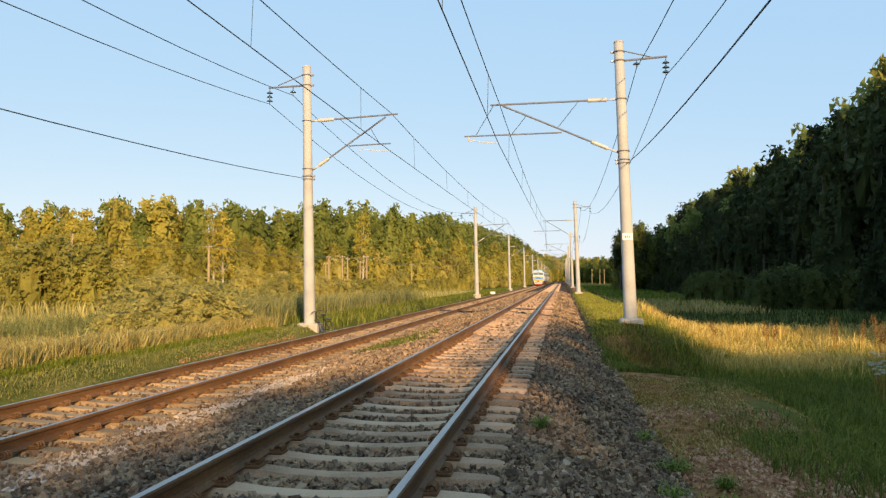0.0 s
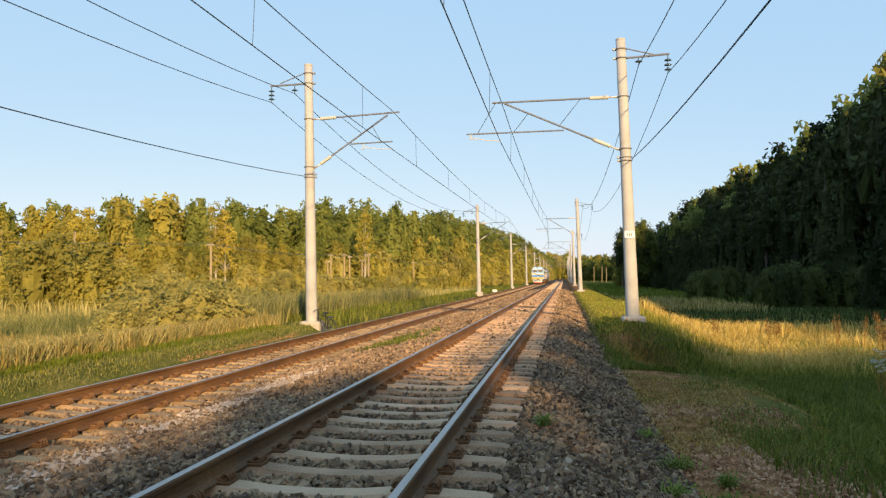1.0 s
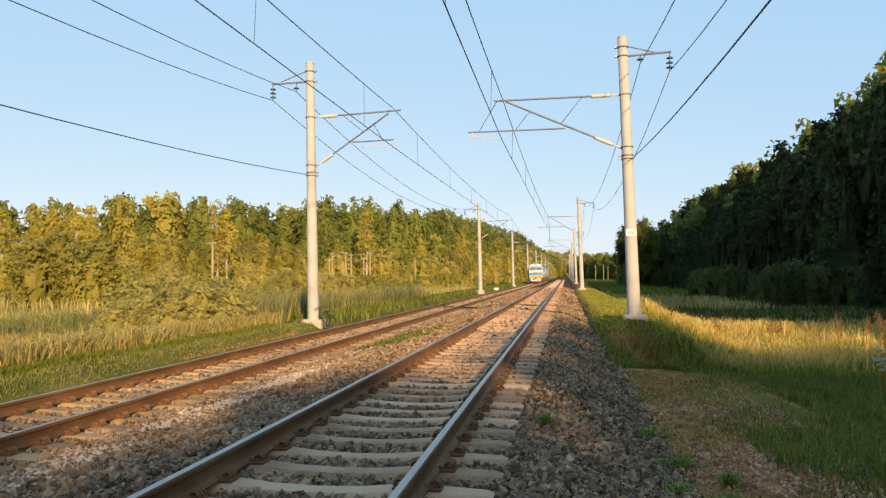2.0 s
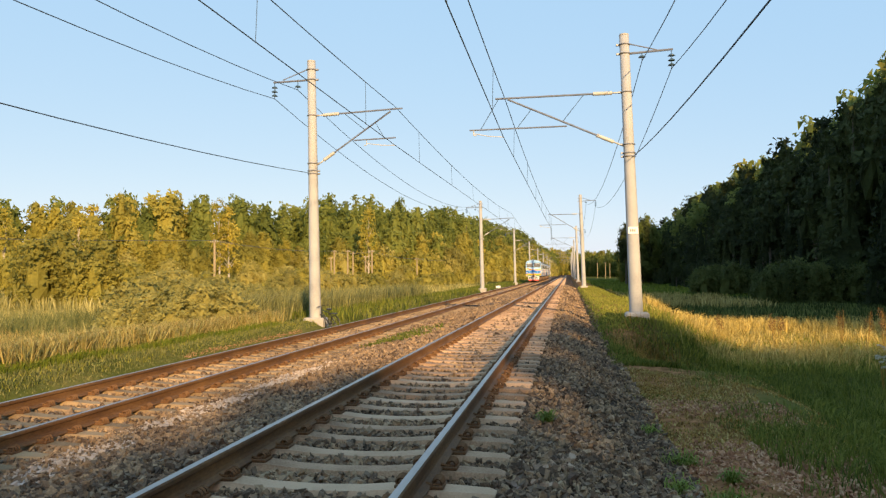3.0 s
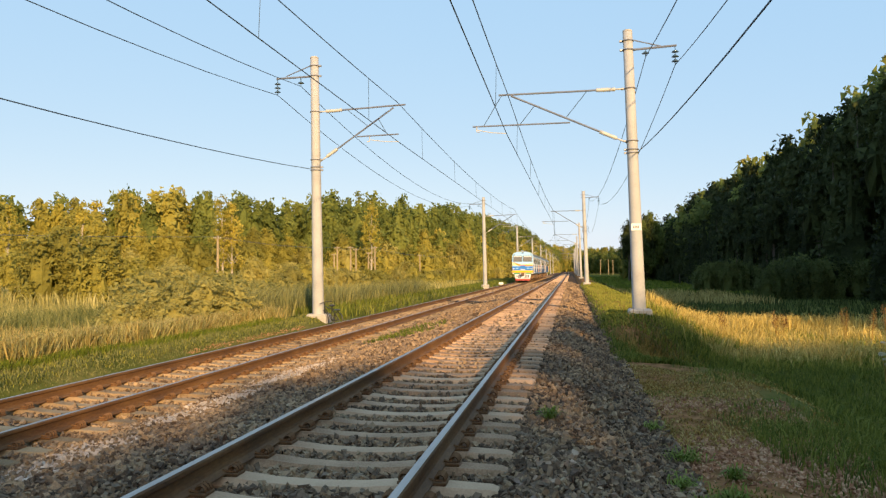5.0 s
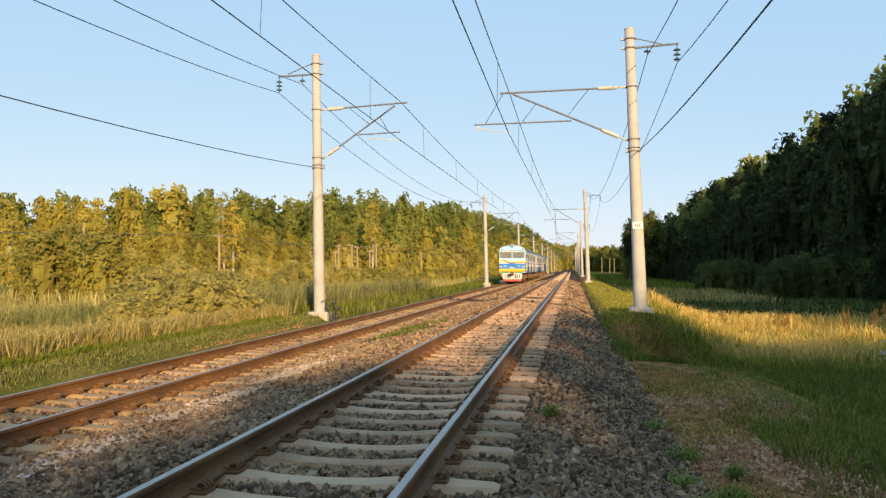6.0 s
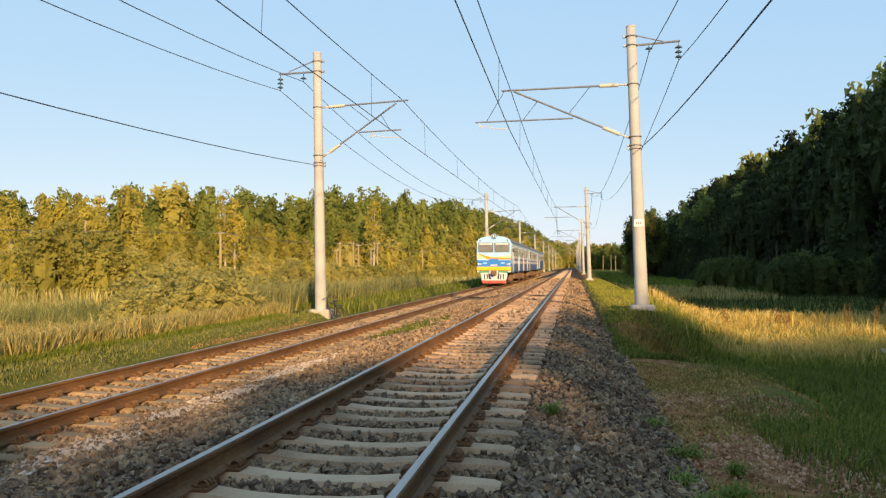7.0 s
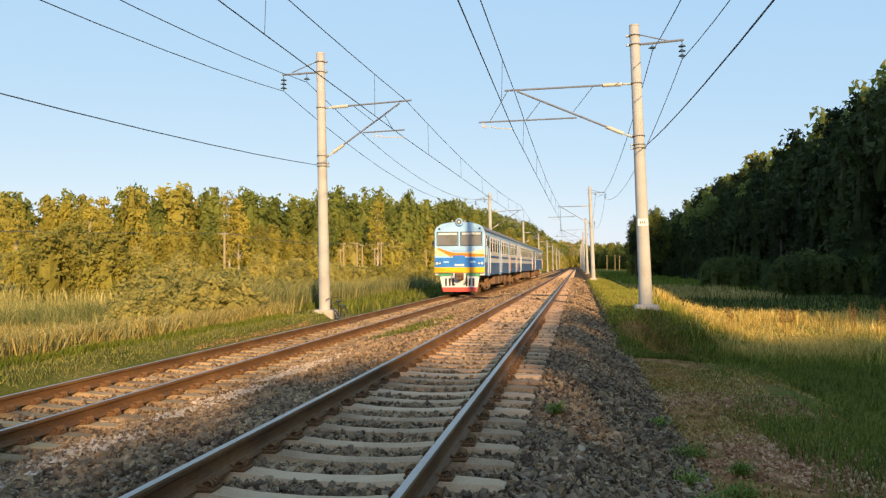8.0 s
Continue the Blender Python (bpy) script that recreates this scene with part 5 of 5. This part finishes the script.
M_GLASS = material("dark_glass", [(0.10, 0.11, 0.11), (0.17, 0.18, 0.175)], 1, 0.08, 0, 0, 10, spec=0.9)
M_LAMP = material("lamp_glass", [(0.7, 0.7, 0.66), (0.85, 0.85, 0.8)], 5, 0.1, 0, 0, 20)

CAR_L, HALF_W = 25.2, 1.515


def slab(s, x0, x1, z0, z1, y, depth=0.02, bevel=0.0, slot=0):
    return s.box(((x0 + x1) / 2, y, (z0 + z1) / 2), (x1 - x0, depth, z1 - z0), bevel=bevel, slot=slot)


def poly_slab(s, pts, y0, y1):
    n = len(pts)
    return s.add([(x, y0, z) for x, z in pts] + [(x, y1, z) for x, z in pts], [tuple(range(n)), tuple(range(2 * n - 1, n - 1, -1))] + [(i, n + i, n + (i + 1) % n, (i + 1) % n) for i in range(n)])


def roof_outline():
    return [(1.5, 3.82), (1.47, 3.98), (1.34, 4.12), (1.05, 4.26), (0.6, 4.36), (0, 4.40), (-0.6, 4.36), (-1.05, 4.26), (-1.34, 4.12), (-1.47, 3.98), (-1.5, 3.82)]


def build_bogie(car, y):
    b = part("bogie", Shape().box((0, y, 0.62), (2.2, 3.0, 0.16), bevel=0.03).box((1.08, y, 0.55), (0.14, 3.5, 0.22), bevel=0.04).box((-1.08, y, 0.55), (0.14, 3.5, 0.22), bevel=0.04), M_UNDER, car, "brown dusty bogie frame")
    for sx in (-1.12, 1.12):
        for sy in (-1.25, 1.25):
            part("axle_box", Shape().box((sx, y + sy, 0.47), (0.2, 0.34, 0.34), bevel=0.05), M_UNDER, b)
            for q in (-0.28, 0.28):
                part("axle_spring", Shape().tube([(sx, y + sy + q, 0.45), (sx, y + sy + q, 0.68)], 0.08, 8), M_UNDER, b)
        beam = Shape().tube([(sx, y - 1.25, 0.36), (sx, y - 0.7, 0.24), (sx, y + 0.7, 0.24), (sx, y + 1.25, 0.36)], 0.05, 6)
        part("equalising_beam", beam, M_UNDER, b)
        part("brake_cylinder", Shape().tube([(sx * 1.02, y - 0.5, 0.78), (sx * 1.02, y - 0.1, 0.78)], 0.12, 10), M_UNDER, b)
        part("sand_pipe", Shape().tube([(sx * 0.95, y - 1.95, 0.95), (sx * 0.95, y - 1.9, 0.5), (sx * 0.8, y - 1.75, 0.2)], 0.03, 5), M_UNDER, b)
        part("bolster_spring", Shape().tube([(sx, y, 0.4), (sx, y, 0.95)], 0.14, 10), M_UNDER, b)
    sets = []
    for sy in (-1.25, 1.25):
        w = Shape()
        for sx in (-0.8, 0.8):
            o = 0.06 if sx > 0 else -0.06
            w.tube([(sx - o * 1.1, 0, 0), (sx - o * 0.6, 0, 0), (sx - o * 0.55, 0, 0), (sx + o, 0, 0)], [0.50, 0.50, 0.475, 0.47], 28)
            for k in range(5):
                w.box((sx + o * 1.15, 0.26 * math.cos(k * 1.2566), 0.26 * math.sin(k * 1.2566)), (0.02, 0.09, 0.09))
        w.tube([(-0.85, 0, 0), (0.85, 0, 0)], 0.08, 10)
        ws = part("wheelset", w, M_UNDER, car, "steel wheels on their axle", at=pose(0, y + sy, 0.475))
        sets.append((ws, y + sy))
    return sets


def build_car(leading, shell=None):
    """One railcar; its front is at y = 0 and it reaches back along +y. Rail level is z = 0."""
    label = "dull blue railcar at the tail of the train" if shell else "pale blue and white diesel railcar with yellow and blue front" if leading else "white and blue passenger railcar coupled in the train"
    car = thing("railcar", label, "railcar", "train")
    y0, y1 = (0.12 if leading else 0.15), CAR_L - 0.15
    walls = Shape().prism([(HALF_W, 1.18), (HALF_W, 3.82), (-HALF_W, 3.82), (-HALF_W, 1.18)], y0, y1)
    part("body", walls, shell or M_TRAINWHITE, car, "painted steel body shell")
    roof = Shape().prism(roof_outline(), y0 - 0.02, y1)
    part("roof", roof, M_ROOF, car, "dark grey rounded roof")
    vents = Shape()
    for k in range(9):
        vents.box((0, 4.5 + k * 2.2, 4.43), (0.7, 0.9, 0.16), bevel=0.05)
    part("roof_vent", vents, M_ROOF, car)
    gut = Shape()
    for sx in (-1, 1):
        gut.box((sx * (HALF_W + 0.012), (y0 + y1) / 2, 3.84), (0.05, y1 - y0, 0.05))
    part("gutter", gut, M_STEELBLUE, car)
    for sx in (-1, 1):
        x = sx * (HALF_W + 0.006)
        long = (y0 + y1) / 2, y1 - y0
        low = Shape().box((x, long[0], 1.56), (0.02, long[1], 0.78))
        part("lower_panel", low, M_STEELBLUE, car, "dull blue lower side panel")
        st = Shape().box((x, long[0], 2.32), (0.02, long[1], 0.16))
        part("side_stripe", st, M_STEELBLUE, car)
        up = Shape().box((x, long[0], 3.72), (0.018, long[1], 0.14))
        part("side_stripe", up, M_SKY, car)
        doors = (1.9, 9.0, CAR_L - 9.0, CAR_L - 2.2) if leading else (3.0, CAR_L - 3.0)
        for dy in doors:
            d = Shape().box((sx * (HALF_W + 0.02), dy, 2.42), (0.03, 1.0, 2.6), bevel=0.01)
            dob = part("door", d, M_SKY if leading else M_TRAINWHITE, car, "pale side door")
            part("door_window", Shape().box((sx * (HALF_W + 0.037), dy, 3.2), (0.012, 0.55, 0.75), bevel=0.004), M_GLASS, dob)
            for q in (-0.62, 0.62):
                dob2 = Shape().tube([(sx * (HALF_W + 0.06), dy + q, 1.3), (sx * (HALF_W + 0.06), dy + q, 2.6)], 0.02, 6)
                part("grab_rail", dob2, M_ORANGE if dy > CAR_L - 10 and q > 0 else M_TRAINWHITE, dob)
        y = 3.4 if leading else 4.6
        while y < CAR_L - 1.4:
            if all(abs(y - dy) > 1.1 for dy in doors):
                fr = Shape().box((sx * (HALF_W + 0.012), y, 3.05), (0.03, 1.22, 1.02), bevel=0.01)
                wob = part("window", fr, M_TRAINWHITE, car, "side window in a white frame")
                part("pane", Shape().box((sx * (HALF_W + 0.024), y, 3.05), (0.014, 1.06, 0.86), bevel=0.004), M_GLASS, wob)
                part("glazing_bar", Shape().box((sx * (HALF_W + 0.034), y, 3.26), (0.01, 1.06, 0.03)), M_TRAINWHITE, wob)
            y += 1.42
    under = Shape()
    for k, (yy, ln, h) in enumerate(((8.6, 2.2, 0.55), (11.2, 1.6, 0.6), (13.4, 2.0, 0.5), (16.0, 1.8, 0.58))):
        for sx in (-0.95, 0.95):
            under.box((sx, yy, 1.02 - h / 2), (0.7, ln, h), bevel=0.04)
    under.box((0, CAR_L / 2, 1.0), (2.2, CAR_L - 2.5, 0.12))
    part("underframe", under, M_UNDER, car, "dusty brown underframe boxes")
    wheels = build_bogie(car, 4.1) + build_bogie(car, CAR_L - 4.1)
    gang = Shape().box((0, CAR_L + 0.02, 2.45), (1.3, 0.36, 2.3), bevel=0.06)
    if leading:
        part("gangway", gang, M_BLACK, car)
        build_nose(car)
    return car, wheels


def build_nose(car):
    """The painted front with its two panes, lamps, skirt and coupler."""
    out = [(1.5, 1.30), (1.5, 3.85), (1.42, 4.05), (1.15, 4.24), (0.6, 4.36), (0, 4.40), (-0.6, 4.36), (-1.15, 4.24), (-1.42, 4.05), (-1.5, 3.85), (-1.5, 1.30)]
    nose = part("front", poly_slab(Shape(), out, 0.0, 0.14), M_SKY, car, "pale blue flat front with coloured stripes")
    for x0, x1 in ((-1.38, -0.06), (0.06, 1.38)):
        f = Shape()
        for a, b, c, d in ((x0, x1, 3.75, 3.79), (x0, x1, 2.95, 2.99), (x0, x0 + 0.04, 2.99, 3.75), (x1 - 0.04, x1, 2.99, 3.75)):
            slab(f, a, b, c, d, -0.012, 0.05, 0.008)
        w = part("windscreen", f, M_BLACK, nose, "large windscreen in a black rubber frame")
        part("sun_visor", slab(Shape(), x0 + 0.1, x1 - 0.1, 3.62, 3.74, -0.018, 0.01), M_TRAINWHITE, w)
        part("pane", slab(Shape(), x0 + 0.06, x1 - 0.06, 3.0, 3.74, -0.004, 0.02), M_GLASS, w)
        part("wiper", Shape().tube([((x0 + x1) / 2 + 0.3, -0.05, 3.72), ((x0 + x1) / 2 - 0.1, -0.05, 3.4)], 0.012, 5), M_BLACK, w)
    part("stripe", poly_slab(Shape(), [(-1.5, 2.36), (1.5, 2.36), (1.5, 2.74), (0.4, 2.56), (-0.4, 2.56), (-1.5, 2.86)], -0.008, 0.01), M_CREAM, nose, "cream stripe")
    part("stripe", poly_slab(Shape(), [(-0.55, 2.30), (1.5, 2.30), (1.5, 2.46), (0.4, 2.5), (-0.3, 2.5), (-1.3, 2.84), (-1.36, 2.78)], -0.014, 0.01), M_ORANGE, nose, "orange stripe")
    part("stripe", slab(Shape(), -1.505, 1.505, 1.68, 2.24, -0.004, 0.03), M_BLUE, nose, "deep blue band")
    part("stripe", slab(Shape(), -0.4, 0.34, 2.2, 2.38, -0.012, 0.04, 0.006), M_BLUE, nose)
    part("stripe", slab(Shape(), -1.53, 1.53, 1.34, 1.66, -0.03, 0.10, 0.02), M_YELLOW, nose, "yellow bumper band")
    for x in (-0.23, -0.08, 0.07, 0.22):
        part("writing_bar", slab(Shape(), x - 0.06, x + 0.06, 1.74, 1.86, -0.024, 0.01), M_TRAINWHITE, nose)
    for sx in (-1, 1):
        part("vent_grille", slab(Shape(), sx * 0.8 - 0.16, sx * 0.8 + 0.16, 1.93, 2.04, -0.022, 0.01), M_SKY, nose)
        for q in (1.18, 1.36):
            lamp = Shape().tube([(sx * q, -0.05, 1.9), (sx * q, 0.0, 1.9)], 0.075, 14)
            lob = part("marker_light", lamp, M_TRAINWHITE if q > 1.2 else M_BLACK, nose)
            part("lens", Shape().tube([(sx * q, -0.062, 1.9), (sx * q, -0.048, 1.9)], [0.04, 0.06], 12), M_LAMP, lob)
        part("horn_lamp", Shape().tube([(sx * 1.22, -0.05, 3.98), (sx * 1.22, 0.02, 3.98)], 0.06, 12), M_BLACK, nose)
        rail = Shape().tube([(sx * 1.56, 0.35, 2.2), (sx * 1.6, 0.35, 2.3), (sx * 1.6, 0.35, 3.3), (sx * 1.56, 0.35, 3.4)], 0.018, 6)
        part("grab_rail", rail, M_TRAINWHITE, car)
        cabw = Shape().box((sx * (HALF_W + 0.012), 0.85, 3.25), (0.03, 0.75, 0.85), bevel=0.01)
        cw = part("window", cabw, M_TRAINWHITE, car)
        part("pane", Shape().box((sx * (HALF_W + 0.026), 0.85, 3.25), (0.012, 0.6, 0.7)), M_GLASS, cw)
        mirror = Shape().box((sx * (HALF_W + 0.16), 0.42, 3.1), (0.16, 0.05, 0.3), bevel=0.015).tube([(sx * (HALF_W + 0.16), 0.42, 3.26), (sx * HALF_W, 0.45, 3.38)], 0.012, 5)
        part("mirror", mirror, M_BLACK, car)
        cabp = Shape().box((sx * (HALF_W + 0.002), 0.75, 2.5), (0.014, 1.25, 2.5))
        part("cab_side", cabp, M_SKY, car, "pale blue cab side")
    lamp = Shape().tube([(0, -0.14, 4.38), (0, -0.10, 4.38), (0, 0.55, 4.38)], [0.205, 0.22, 0.15], 20)
    hl = part("headlight", lamp, M_SKY, nose, "round roof headlight", smooth=False)
    part("lens", Shape().tube([(0, -0.15, 4.38), (0, -0.135, 4.38)], 0.165, 20), M_GLASS, hl)
    part("lens", Shape().tube([(0, -0.16, 4.38), (0, -0.145, 4.38)], 0.05, 14), M_LAMP, hl)
    part("roof_panel", Shape().box((-0.72, 0.5, 4.34), (0.5, 0.75, 0.03), Matrix.Rotation(radians(-7), 4, "Y"), bevel=0.01), M_BLUE, car, "blue panel on the roof front")
    part("roof_panel", Shape().box((0.55, 0.5, 4.365), (0.5, 0.75, 0.03), Matrix.Rotation(radians(7), 4, "Y"), bevel=0.01), M_BLUE, car, "blue panel on the roof front")
    part("lamp_cowl", Shape().tube([(0, -0.02, 4.33), (0, 1.1, 4.36)], [0.24, 0.1], 14), M_BLUE, car, "blue cowl behind the roof headlight")
    for x in (-0.42, 0.36):
        part("horn", Shape().tube([(x, -0.04, 4.46), (x, 0.12, 4.46), (x, 0.3, 4.45)], [0.06, 0.03, 0.02], 10), M_GALV, car)
    # skirt
    sk = part("skirt", poly_slab(Shape(), [(-1.24, 1.30), (-1.02, 0.22), (1.02, 0.22), (1.24, 1.30)], 0.02, 0.07), M_TRAINWHITE, car, "white slotted skirt")
    part("stripe", poly_slab(Shape(), [(-1.07, 0.46), (-1.01, 0.2), (1.01, 0.2), (1.07, 0.46)], -0.005, 0.03), M_RED, sk, "red lower edge")
    for sx in (-1, 1):
        part("stripe", poly_slab(Shape(), [(sx * 0.42, 1.32), (sx * 0.42, 1.16), (sx * 1.2, 1.10), (sx * 1.26, 1.32)], 0.0, 0.03), M_GREEN, sk, "green upper edge")
        for x in (0.36, 0.55, 0.78):
            part("slot", poly_slab(Shape(), [(sx * x, 1.0), (sx * x, 0.54), (sx * (x + 0.10), 0.54), (sx * (x + 0.12), 1.0)], 0.008, 0.03), M_BLACK, sk)
        pipe = Shape().tube([(sx * 0.42, 0.0, 1.25), (sx * 0.45, -0.14, 1.05), (sx * 0.36, -0.16, 0.72), (sx * 0.25, -0.05, 0.6)], 0.028, 6)
        part("brake_hose", pipe, M_BLACK, car)
    cp = Shape().box((0.0, 0.0, 1.12), (0.5, 0.3, 0.42), bevel=0.04).box((0.02, -0.3, 1.06), (0.36, 0.55, 0.34), bevel=0.06).box((0.14, -0.55, 1.06), (0.14, 0.3, 0.3), bevel=0.04)
    part("coupler", cp, M_UNDER, car, "dark automatic coupler")
    bar = Shape().box((0, 0.5, 0.3), (1.9, 0.6, 0.16), bevel=0.03)
    part("rail_guard", bar, M_UNDER, car)


CARS = []
for n_car in range(3):
    CARS.append(build_car(n_car == 0, M_STEELBLUE if n_car == 2 else None))


# ---- movement ----
FRONT0, SPEED = 217.8, 21.7


def motions():
    """The train rolls towards the camera at a steady pace, its wheels turning."""
    for k, (car, wheels) in enumerate(CARS):
        rows = [(t, pose(LX, FRONT0 - SPEED * t + k * CAR_L, LZ)) for t in (0.0, 2.0, 4.0, 6.0, 8.0)]
        walk(car, rows)
        for ws, y in wheels:
            walk(ws, [(i / 30, pose(0, y, 0.475, math.degrees(SPEED * i / 30 / 0.475) % 360)) for i in range(241)])


motions()
